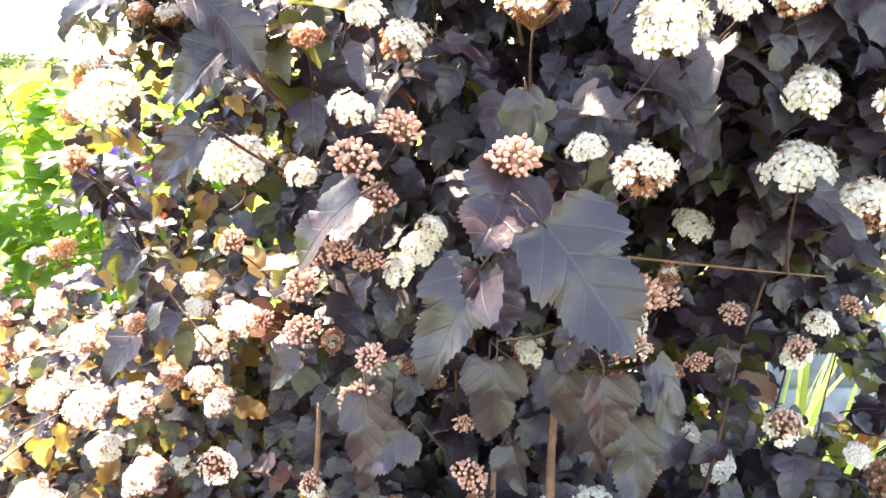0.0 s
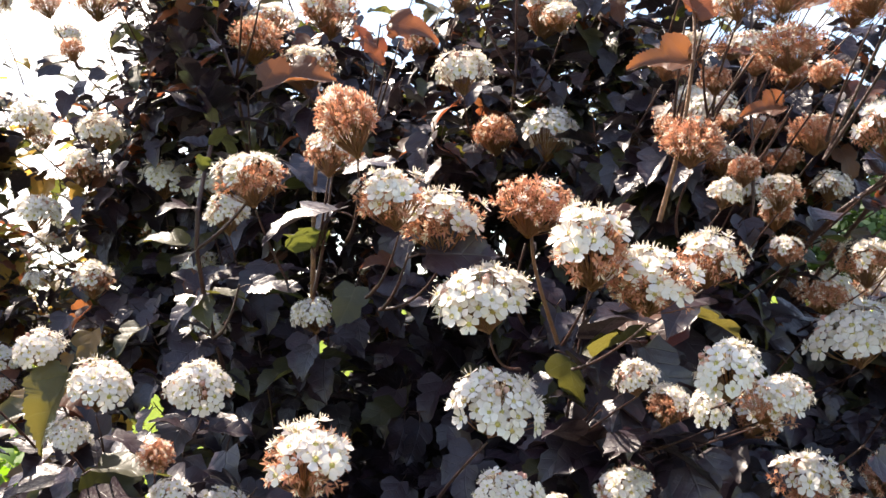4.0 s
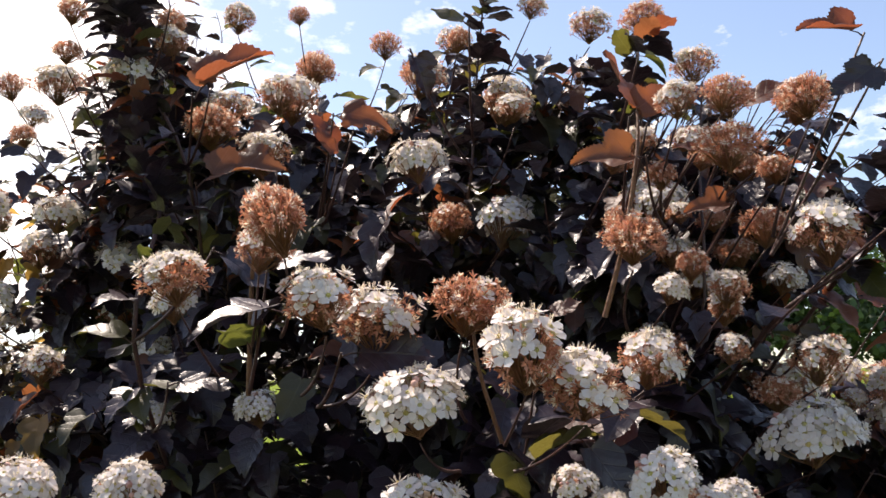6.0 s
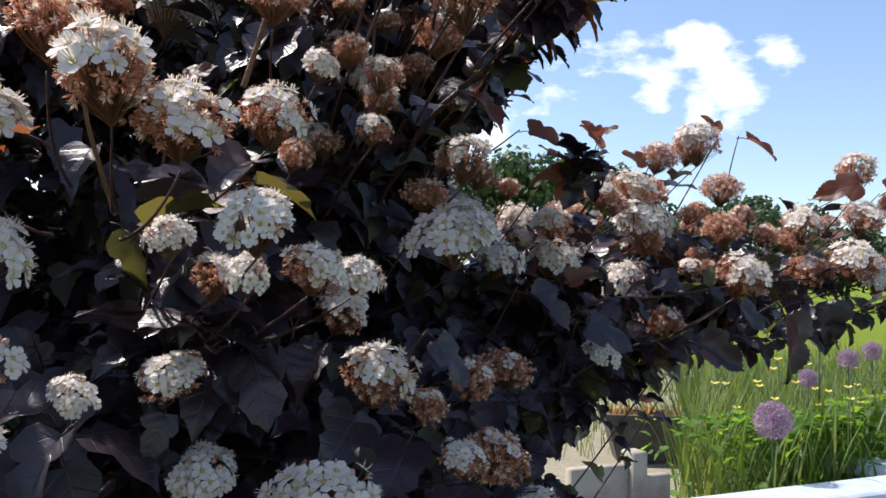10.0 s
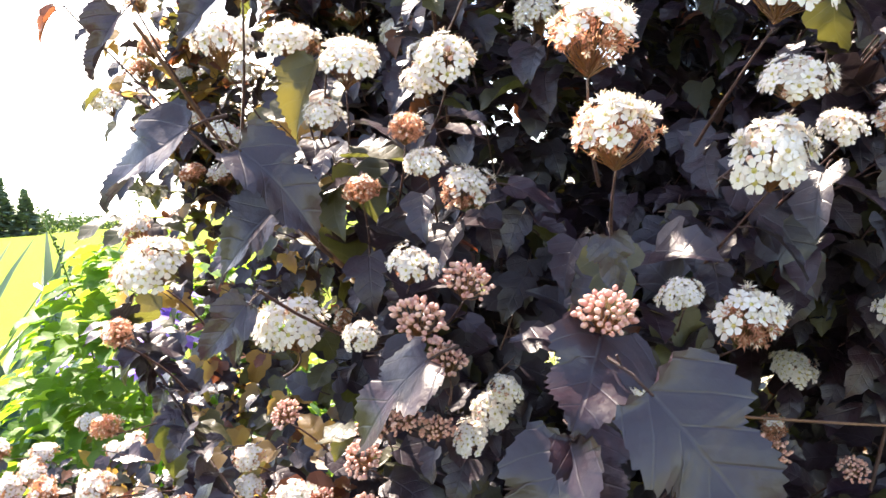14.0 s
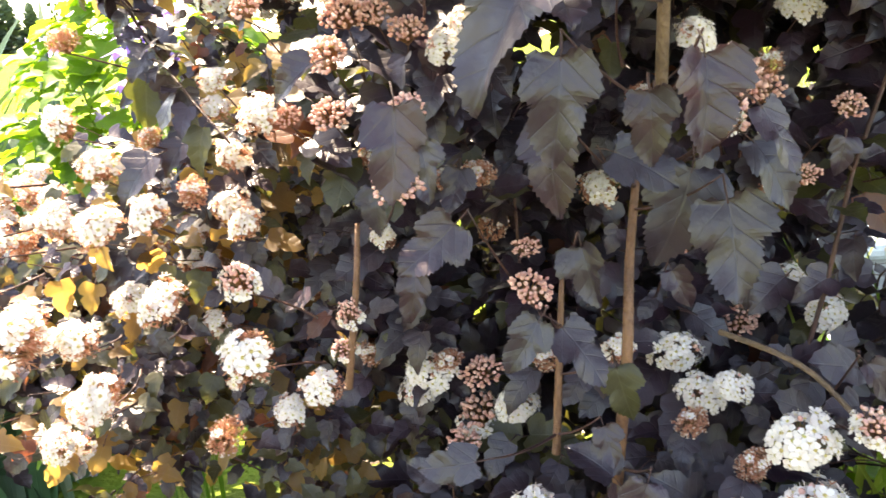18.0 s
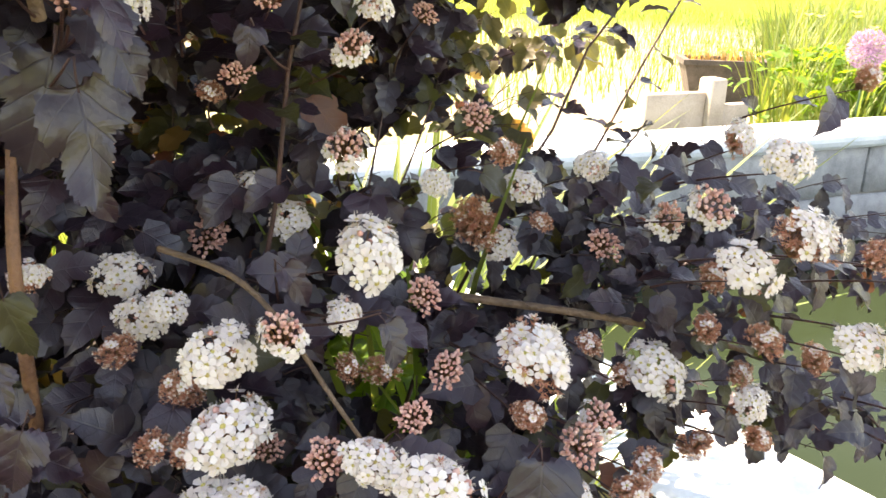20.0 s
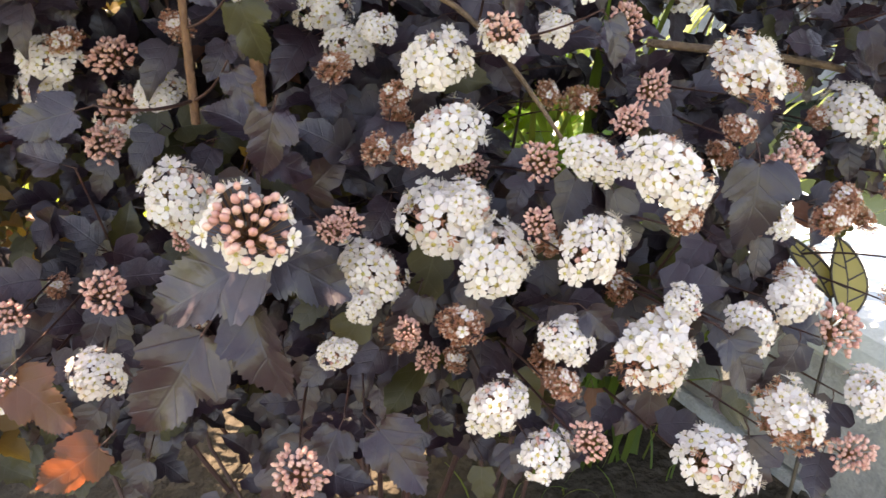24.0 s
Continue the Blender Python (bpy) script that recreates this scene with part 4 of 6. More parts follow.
leaf_row([
    (-0.063, 0.596, 0.809, -0.066, 0.586, 0.778, 'd'),
    (0.113, 0.621, 0.800, 0.123, 0.612, 0.775, 'd'),
    (0.209, 0.585, 0.892, 0.206, 0.579, 0.871, 'd'),
    (0.214, 0.542, 0.761, 0.230, 0.534, 0.741, 'd'),
    (0.256, 0.479, 0.747, 0.264, 0.470, 0.724, 'd'),
    (0.058, 0.434, 0.659, 0.001, 0.432, 0.630, 'd'),
    (0.062, 0.452, 0.651, 0.103, 0.432, 0.633, 'd'),
    (0.052, 0.422, 0.635, 0.054, 0.398, 0.595, 'd'),
    (0.025, 0.441, 0.615, -0.012, 0.422, 0.566, 'd'),
    (-0.034, 0.427, 0.566, -0.067, 0.423, 0.544, 'y'),
    (-0.077, 0.471, 0.582, -0.047, 0.453, 0.564, 'y'),
    (-0.051, 0.580, 0.662, -0.081, 0.592, 0.669, 'd'),
    (0.065, 0.560, 0.676, 0.039, 0.578, 0.696, 'd'),
    (0.067, 0.552, 0.662, 0.097, 0.539, 0.653, 'd'),
    (0.277, 0.535, 0.724, 0.296, 0.521, 0.707, 'd'),
])
leaf_row([
    (0.331, 0.434, 0.673, 0.323, 0.413, 0.633, 'd'),
    (0.148, 0.489, 0.588, 0.130, 0.477, 0.558, 'd'),
    (0.228, 0.420, 0.605, 0.244, 0.408, 0.591, 'd'),
    (0.113, 0.457, 0.517, 0.139, 0.433, 0.486, 'd'),
    (0.090, 0.463, 0.517, 0.073, 0.452, 0.490, 'd'),
    (0.301, 0.394, 0.590, 0.315, 0.376, 0.565, 'd'),
    (0.335, 0.596, 1.217, 0.369, 0.578, 1.209, 'd'),
    (0.321, 0.438, 1.155, 0.338, 0.431, 1.134, 'd'),
    (0.466, 0.586, 1.178, 0.497, 0.571, 1.155, 'd'),
    (0.536, 0.607, 1.156, 0.569, 0.591, 1.140, 'd'),
    (0.650, 0.604, 1.139, 0.686, 0.586, 1.122, 'd'),
    (0.750, 0.604, 1.164, 0.764, 0.602, 1.105, 'd'),
    (0.826, 0.619, 1.175, 0.840, 0.616, 1.132, 'd'),
    (0.894, 0.582, 1.179, 0.913, 0.574, 1.153, 'd'),
    (0.677, 0.586, 1.174, 0.696, 0.578, 1.151, 'd'),
])
leaf_row([
    (0.822, 0.719, 1.352, 0.853, 0.703, 1.339, 'y'),
    (0.792, 0.735, 1.357, 0.779, 0.740, 1.377, 'y'),
    (0.680, 0.796, 1.350, 0.665, 0.802, 1.369, 'y'),
    (0.586, 0.736, 1.315, 0.571, 0.743, 1.322, 'y'),
    (0.930, 0.665, 1.306, 0.893, 0.686, 1.294, 'y'),
    (0.958, 0.650, 1.298, 0.992, 0.631, 1.310, 'y'),
    (0.548, 0.654, 1.190, 0.568, 0.642, 1.201, 'y'),
])

# small clusters crowding the low, sunny flank
for _ in range(30):
    p = Vector((rnd.uniform(-0.46, -0.16), 0.0, rnd.uniform(0.60, 0.84)))
    p.y = 0.55 + 0.25 * (p.z - 0.6) / 0.24 + rnd.uniform(-0.04, 0.08)
    BLOOMS.append((p, rnd.uniform(0.012, 0.016), rnd.choice("ommmff")))
# the flank runs on low towards the iris, its flat top crowded with browning heads
for _ in range(32):
    p = Vector((rnd.uniform(-0.70, -0.38), rnd.uniform(0.78, 1.22), 0.0))
    p.z = 0.765 + rnd.uniform(-0.05, 0.04) + 0.5 * max(0.0, p.x + 0.46)
    BLOOMS.append((p, rnd.uniform(0.011, 0.022), rnd.choice("ommmfff")))
for _ in range(14):
    p = Vector((rnd.uniform(-0.42, -0.26), rnd.uniform(0.86, 1.10), rnd.uniform(1.10, 1.34)))
    BLOOMS.append((p, rnd.uniform(0.012, 0.019), rnd.choice("ommff")))
# small spent clusters between the leaves of the lower face
for _ in range(44):
    p = Vector((rnd.uniform(-0.12, 0.62), 0.0, rnd.uniform(0.50, 0.95)))
    near = [q for q, _, _ in BLOOMS if (q.x - p.x) ** 2 + (q.z - p.z) ** 2 < 0.0196] or [Vector((0, 0.6, 0))]
    p.y = sum(q.y for q in near) / len(near) + rnd.uniform(0.03, 0.07)
    BLOOMS.append((p, rnd.uniform(0.010, 0.0135), rnd.choice("ffffmb")))
# small browning heads crowding the top of the spray over the pond, and the shoulder of the crown above it
for _ in range(34):
    p = Vector((rnd.uniform(0.48, 1.02), rnd.uniform(0.70, 0.86), rnd.uniform(1.20, 1.29)))
    BLOOMS.append((p, rnd.uniform(0.012, 0.018), rnd.choice("ffffmb")))
for _ in range(16):
    p = Vector((rnd.uniform(0.27, 0.42), rnd.uniform(0.56, 0.68), rnd.uniform(1.26, 1.46)))
    BLOOMS.append((p, rnd.uniform(0.012, 0.019), rnd.choice("ffmmo")))
for _ in range(16):
    p = Vector((rnd.uniform(0.26, 0.36), rnd.uniform(0.49, 0.57), rnd.uniform(1.24, 1.40)))
    BLOOMS.append((p, rnd.uniform(0.010, 0.015), rnd.choice("fffmmo")))
# a few more clusters deep inside and at the back of the crown
for _ in range(46):
    p = Vector((rnd.uniform(-0.4, 0.45), rnd.uniform(0.75, 1.25), rnd.uniform(0.8, 1.62)))
    BLOOMS.append((p, rnd.uniform(0.014, 0.02), rnd.choice("oommf")))

FACE = len(BLOOMS) - 46
FRONT = np.array([tuple(p) for p, _, _ in BLOOMS])
RADII = np.array([r for _, r, _ in BLOOMS])
ORNAMENT = Vector((0.487, 0.520, 0.0))


# openings in the foliage through which the ground and plants behind show: from, to, half width
GAPS = [(Vector(a), Vector(b), r) for a, b, r in (
    ((0.240, 0.449, 0.719), (0.436, 1.114, 0.412), 0.046), ((0.300, 0.511, 0.778), (0.539, 1.112, 0.627), 0.030), ((0.246, 0.592, 0.768), (0.379, 1.190, 0.630), 0.020),
    ((0.226, 0.470, 0.906), (0.519, 1.082, 0.653), 0.045), ((0.153, 0.468, 0.897), (0.337, 1.030, 0.653), 0.022), ((0.333, 0.557, 0.857), (0.696, 1.214, 0.751), 0.030),
    ((0.246, 0.554, 0.813), (0.454, 1.115, 0.669), 0.022), ((-0.126, 0.553, 1.010), (-0.252, 1.257, 1.023), 0.032), ((-0.024, 0.570, 1.010), (-0.007, 1.297, 1.022), 0.030),
    ((-0.163, 0.516, 1.037), (-0.319, 1.199, 0.970), 0.034), ((0.294, 0.469, 1.377), (0.540, 1.153, 1.652), 0.020), ((0.331, 0.453, 1.374), (0.639, 1.110, 1.644), 0.028))]


def in_gap(c):
    for a, b, r in GAPS:
        d = b - a
        t = min(max((c - a).dot(d) / d.length_squared, 0.0), 1.0)
        if (c - a - d * t).length < r:
            return True
    return False


def front_at(x, z):
    """Depth of the shrub's face at that place, from the clusters that grow round it."""
    d2 = (FRONT[:, 0] - x) ** 2 + (FRONT[:, 2] - z) ** 2
    k = np.argsort(d2)[:5]
    w = 1.0 / (d2[k] + 0.0006)
    return float((FRONT[k, 1] * w).sum() / w.sum())


def hides_bloom(c, size):
    """True where a leaf would hang in front of a flower cluster: the clusters sit outermost, in the light."""
    away = FRONT - np.array((0.06, 0.02, 0.0))
    away[:, 2] = FRONT[:, 2] - np.clip(FRONT[:, 2], 0.88, 1.26)
    away /= np.linalg.norm(away, axis=1)[:, None]
    w = np.array(tuple(c)) - FRONT
    along = (w * away).sum(axis=1)
    lateral = np.linalg.norm(w - along[:, None] * away, axis=1)
    o = ORNAMENT + Vector((0, 0, 0.52)) - Vector(c)
    if abs(o.x - 0.4 * o.y) < 0.05 and abs(o.z + 0.45 * o.y) < 0.055 and 0 < o.y + 0.03 < 0.25:
        return True
    return bool(((along < 0.012) & (along > -0.22) & (np.arange(len(FRONT)) < FACE) & (lateral < np.where(FRONT[:, 1] < 0.65, RADII * 0.95 + size * 0.30, RADII * 0.55))).any())


# canes rise from one stool and arch out towards the flowering ends
STOOL = Vector((0.12, 0.86, 0.0))
canes = []


def cane(a, c, b, r0, r1, n=14):
    pts = bezier(a, c, b, n)
    for i in range(1, n):
        pts[i] = pts[i] + Vector((rnd.uniform(-1, 1), rnd.uniform(-1, 1), rnd.uniform(-1, 1))) * 0.006
    canes.append((pts, [r1 + (r0 - r1) * (1 - i / n) ** 2 for i in range(n + 1)]))


def grow_canes():
    left = [p for p, _, _ in BLOOMS]
    ends = [left[0]]
    for _ in range(28):
        ends.append(max(left, key=lambda p: min((p - e).length for e in ends)))
    for e in ends:
        foot = STOOL + Vector(((e.x - 0.1) * 0.22 + rnd.uniform(-0.08, 0.08), rnd.uniform(-0.14, 0.12), -0.02))
        tip = e + Vector((rnd.uniform(-0.03, 0.03), rnd.uniform(0.20, 0.32), -0.08))
        mid = foot.lerp(tip, 0.5)
        mid.z = max(mid.z, tip.z * 0.72)
        mid.x = foot.x + (tip.x - foot.x) * 0.35
        cane(foot, mid, tip, rnd.uniform(0.0026, 0.0048), 0.0009)


grow_canes()


def cane_row(rows):
    """Stems that stand clear of the leaves: thickness, bark (cane or young twig), and the way they run."""
    for r, bark, *way in rows:
        way = [Vector(p) for p in way]
        if bark == 'l':
            way.insert(0, way[0] + Vector((0.0, 0.16, -0.10)))        # its foot lies deep in the crown
        pts = []
        for i in range(len(way) - 1):
            a, b, c, d = way[max(i - 1, 0)], way[i], way[i + 1], way[min(i + 2, len(way) - 1)]
            for k in range(4):
                t = k / 4
                pts.append(0.5 * (2 * b + (c - a) * t + (2 * a - 5 * b + 4 * c - d) * t * t + (3 * b - a - 3 * c + d) * t ** 3))
        pts.append(way[-1])
        clear_stems.append((pts, [r * (1 - 0.5 * i / len(pts)) for i in range(len(pts))], bark))


clear_stems = []
cane_row([
    (.0042, 'c', (0.100, 0.600, 0.896), (0.094, 0.554, 1.001), (0.103, 0.556, 1.031), (0.137, 0.580, 1.066), (0.171, 0.613, 1.092)),
    (.0045, 't', (0.070, 0.581, 0.656), (0.074, 0.561, 0.760), (0.078, 0.580, 0.819), (0.085, 0.596, 0.875)),
    (.003, 't', (-0.116, 0.598, 0.726), (-0.105, 0.598, 0.800), (-0.103, 0.612, 0.843)),
    (.0032, 't', (0.030, 0.602, 0.671), (0.034, 0.606, 0.751), (0.037, 0.620, 0.797)),
    (.0020, 't', (-0.102, 0.606, 1.062), (-0.131, 0.546, 1.107), (-0.150, 0.506, 1.141), (-0.165, 0.477, 1.176), (-0.178, 0.448, 1.209)),
    (.0023, 'c', (0.150, 0.634, 0.749), (0.189, 0.587, 0.743), (0.213, 0.552, 0.722), (0.234, 0.514, 0.688), (0.254, 0.500, 0.653)),
])
cane_row([
    (.0034, 'c', (0.365, 0.639, 0.685), (0.462, 0.585, 0.677), (0.535, 0.573, 0.656), (0.627, 0.571, 0.621), (0.699, 0.560, 0.601)),
    (.0016, 't', (0.232, 0.491, 1.283), (0.243, 0.480, 1.330), (0.253, 0.480, 1.380), (0.257, 0.486, 1.408)),
    (.0016, 't', (0.033, 0.513, 1.243), (0.035, 0.493, 1.298), (0.038, 0.477, 1.326)),
    (.0019, 'l', (0.346, 0.522, 1.276), (0.370, 0.467, 1.312), (0.379, 0.417, 1.353), (0.385, 0.390, 1.379), (0.396, 0.381, 1.413)),
    (.0016, 'l', (0.370, 0.467, 1.312), (0.377, 0.431, 1.328), (0.397, 0.389, 1.359), (0.421, 0.380, 1.373)),
])
cane_row([
    (.0009, 't', (0.110, 0.487, 0.987), (0.175, 0.486, 0.979), (0.240, 0.504, 0.968)),
    (.0016, 'l', (0.536, 0.697, 1.055), (0.607, 0.689, 1.088), (0.672, 0.709, 1.113)),
    (.0016, 'l', (-0.290, 0.656, 1.038), (-0.255, 0.632, 0.995), (-0.208, 0.589, 0.944), (-0.171, 0.567, 0.907)),
    (.0016, 'l', (-0.039, 0.559, 1.276), (-0.034, 0.594, 1.360), (-0.045, 0.611, 1.388), (-0.067, 0.653, 1.459), (-0.076, 0.662, 1.527), (-0.083, 0.672, 1.589)),
    (.0015, 'l', (-0.026, 0.644, 1.407), (-0.064, 0.677, 1.483), (-0.089, 0.691, 1.540), (-0.101, 0.703, 1.595)),
])
cane_row([
    (.0015, 'l', (0.275, 0.629, 1.356), (0.291, 0.614, 1.427), (0.303, 0.615, 1.469), (0.319, 0.614, 1.515)),
    (.0015, 'l', (0.192, 0.695, 1.401), (0.200, 0.699, 1.487), (0.208, 0.706, 1.552), (0.212, 0.697, 1.601)),
    (.0014, 'l', (0.321, 0.564, 1.270), (0.335, 0.570, 1.397), (0.346, 0.578, 1.463)),
    (.0014, 't', (0.174, 0.508, 1.214), (0.159, 0.495, 1.256), (0.154, 0.482, 1.285)),
    (.0014, 'l', (0.575, 0.645, 1.274), (0.539, 0.635, 1.273), (0.541, 0.631, 1.296)),
])
cane_row([
    (.0014, 'l', (0.558, 0.681, 1.096), (0.628, 0.662, 1.135), (0.714, 0.638, 1.140), (0.805, 0.634, 1.146), (0.909, 0.632, 1.176)),
    (.0014, 'l', (0.570, 0.668, 1.166), (0.660, 0.663, 1.179), (0.757, 0.655, 1.193), (0.870, 0.650, 1.203)),
    (.0014, 'l', (0.679, 0.550, 0.583), (0.702, 0.502, 0.558), (0.721, 0.463, 0.520)),
    (.0013, 'l', (0.321, 0.688, 0.742), (0.377, 0.772, 0.777), (0.420, 0.833, 0.826)),
])

NODES = [p for pts, _ in canes for p in pts if p.z > 0.12] + [p for pts, _, _ in clear_stems for p in pts]
NODE_XYZ = np.array([tuple(p) for p in NODES])

twigs = []          # (points, radius at the foot)
leaves = []         # (matrix, tint)


def anchor_for(p):
    d = np.linalg.norm((NODE_XYZ - np.array(tuple(p))) * (2.0, 1.2, 1.0), axis=1)
    low = NODE_XYZ[:, 2] - (p.z - 0.03)
    front = (p.y + 0.07) - NODE_XYZ[:, 1]
    return NODES[int(np.argmin(d + np.clip(low, 0, None) * 3.0 + np.clip(0.05 - d, 0, None) * 2 + np.clip(front, 0, None) * 4.0))]


def grow_twig(tip, way, n_leaves, size, tint_of, near_face=True, keep_clear=True, reach=0.055):
    foot = anchor_for(tip)
    span = (tip - foot).length
    ctrl = foot.lerp(tip, 0.72) - way * min(span * 0.35, 0.035) + Vector((0, 0.01 + 0.75 * max(span - 0.03, 0.0), 0))
    pts = bezier(foot, ctrl, tip, 7)
    global NODE_XYZ
    NODES.extend(pts[2:4])
    NODE_XYZ = np.vstack([NODE_XYZ, [tuple(q) for q in pts[2:4]]])
    kept = 0
    for k in range(n_leaves):
        s = 1 - (k + 0.35) * min(0.019 / max(span, 0.05), 0.12)
        if s < 0.05:
            break
        i = min(int(s * 7), 6)
        at = pts[i].lerp(pts[i + 1], s * 7 - i)
        axis = (pts[i + 1] - pts[i]).normalized()
        a = k * 2.4 + rnd.uniform(-0.5, 0.5)
        side = axis.orthogonal().normalized()
        side = (Matrix.Rotation(a, 3, axis) @ side)
        d = (side + axis * 0.35 + Vector((0, -0.15, -0.25 + rnd.uniform(-0.35, 0.25)))).normalized()
        length = size * rnd.uniform(0.6, 1.2)
        show = min(max((1.22 - at.z) / 0.25, 0.0), 1.0)        # low leaves hang and turn their faces outwards
        up = (Vector((rnd.uniform(-0.45, 0.45), -0.35 - 0.3 * show + rnd.uniform(-0.4, 0.4), 1.0 - 0.35 * show)) + side * 0.25).normalized()
        base = at + d * length * 0.24
        centre = base + d * length * 0.5
        if in_gap(centre) or (keep_clear and hides_bloom(centre, length)):
            continue
        if near_face and centre.y < front_at(centre.x, centre.z) - 0.012:
            continue
        fr = frame_from(d, up).to_4x4()
        leaves.append((Matrix.Translation(base) @ fr @ Matrix.Scale(length, 4), tint_of()))
        kept += 1
    # only the outer, leafy part of a stem stands out from the foliage
    if kept > 1 or reach > 0.05:
        u = max(0.0, 1 - reach / span)
        stem = [foot * (1 - v) ** 2 + ctrl * 2 * v * (1 - v) + tip * v ** 2 for v in [u + (1 - u) * i / 7 for i in range(8)]]
        twigs.append((stem, 0.0011 if reach > 0.05 else 0.0008))


def tint_high():
    return rnd.choices("dyga", (0.77, 0.09, 0.14, 0.0))[0]


def tint_low():
    return rnd.choices("dyga", (0.88, 0.01, 0.11, 0.0))[0]


def tint_back():
    return rnd.choices("dyga", (0.24, 0.02, 0.66, 0.08))[0]


def tint_flank():
    return rnd.choices("dyga", (0.50, 0.06, 0.24, 0.20))[0]


for pts, rad, bark in clear_stems:
    if bark != "l":
        continue
    for i in range(1, len(pts)):
        axis = (pts[i] - pts[i - 1]).normalized()
        for k in range(4):
            side = Matrix.Rotation(i * 2.4 + k * 1.7 + rnd.uniform(-0.5, 0.5), 3, axis) @ axis.orthogonal().normalized()
            d = (side + axis * 0.5 + Vector((0, 0, -0.2))).normalized()
            length = rnd.uniform(0.016, 0.029)
            base = pts[i] + d * length * 0.24
            if in_gap(base + d * length * 0.5) or hides_bloom(base + d * length * 0.5, length):
                continue
            up = Vector((rnd.uniform(-0.5, 0.5), rnd.uniform(-0.7, 0.2), 1.0))
            leaves.append((Matrix.Translation(base) @ frame_from(d, up).to_4x4() @ Matrix.Scale(length, 4), tint_high() if pts[i].z > 1.2 else tint_low()))

# the outer ends of the canes are leafy too
for pts, rad in canes:
    for i in range(8, len(pts)):
        axis = (pts[i] - pts[i - 1]).normalized()
        for k in range(4):
            side = Matrix.Rotation(i * 2.4 + k * 1.6 + rnd.uniform(-0.5, 0.5), 3, axis) @ axis.orthogonal().normalized()
            d = (side + axis * 0.4 + Vector((0, -0.1, -0.25))).normalized()
            length = rnd.uniform(0.020, 0.034)
            base = pts[i].lerp(pts[i - 1], rnd.random()) + d * length * 0.24
            centre = base + d * length * 0.5
            if in_gap(centre) or hides_bloom(centre, length):
                continue
            up = Vector((rnd.uniform(-0.5, 0.5), rnd.uniform(-0.9, 0.1), 1.0))
            leaves.append((Matrix.Translation(base) @ frame_from(d, up).to_4x4() @ Matrix.Scale(length, 4), tint_high() if centre.z > 1.2 else tint_low()))

bloom_axes = []
for p, r, state in BLOOMS:
    lift = min(max((p.z - 0.95) / 0.4, 0.0), 1.0)
    axis = Vector((rnd.uniform(-0.3, 0.3), -0.85 + 0.65 * lift + rnd.uniform(-0.2, 0.2), 1.0)).normalized()
    bloom_axes.append(axis)
    big = 0.036 if p.x > -0.14 or (p.z > 0.9 and p.x > -0.3) else 0.025
    big = 0.027 if p.x > 0.42 and p.z < 0.9 else big
    grow_twig(p - axis * r * 1.1, axis, 8, big, tint_high if p.z > 1.22 and p.x > -0.24 else (tint_flank if p.x < -0.12 else tint_low), p.x > -0.38)

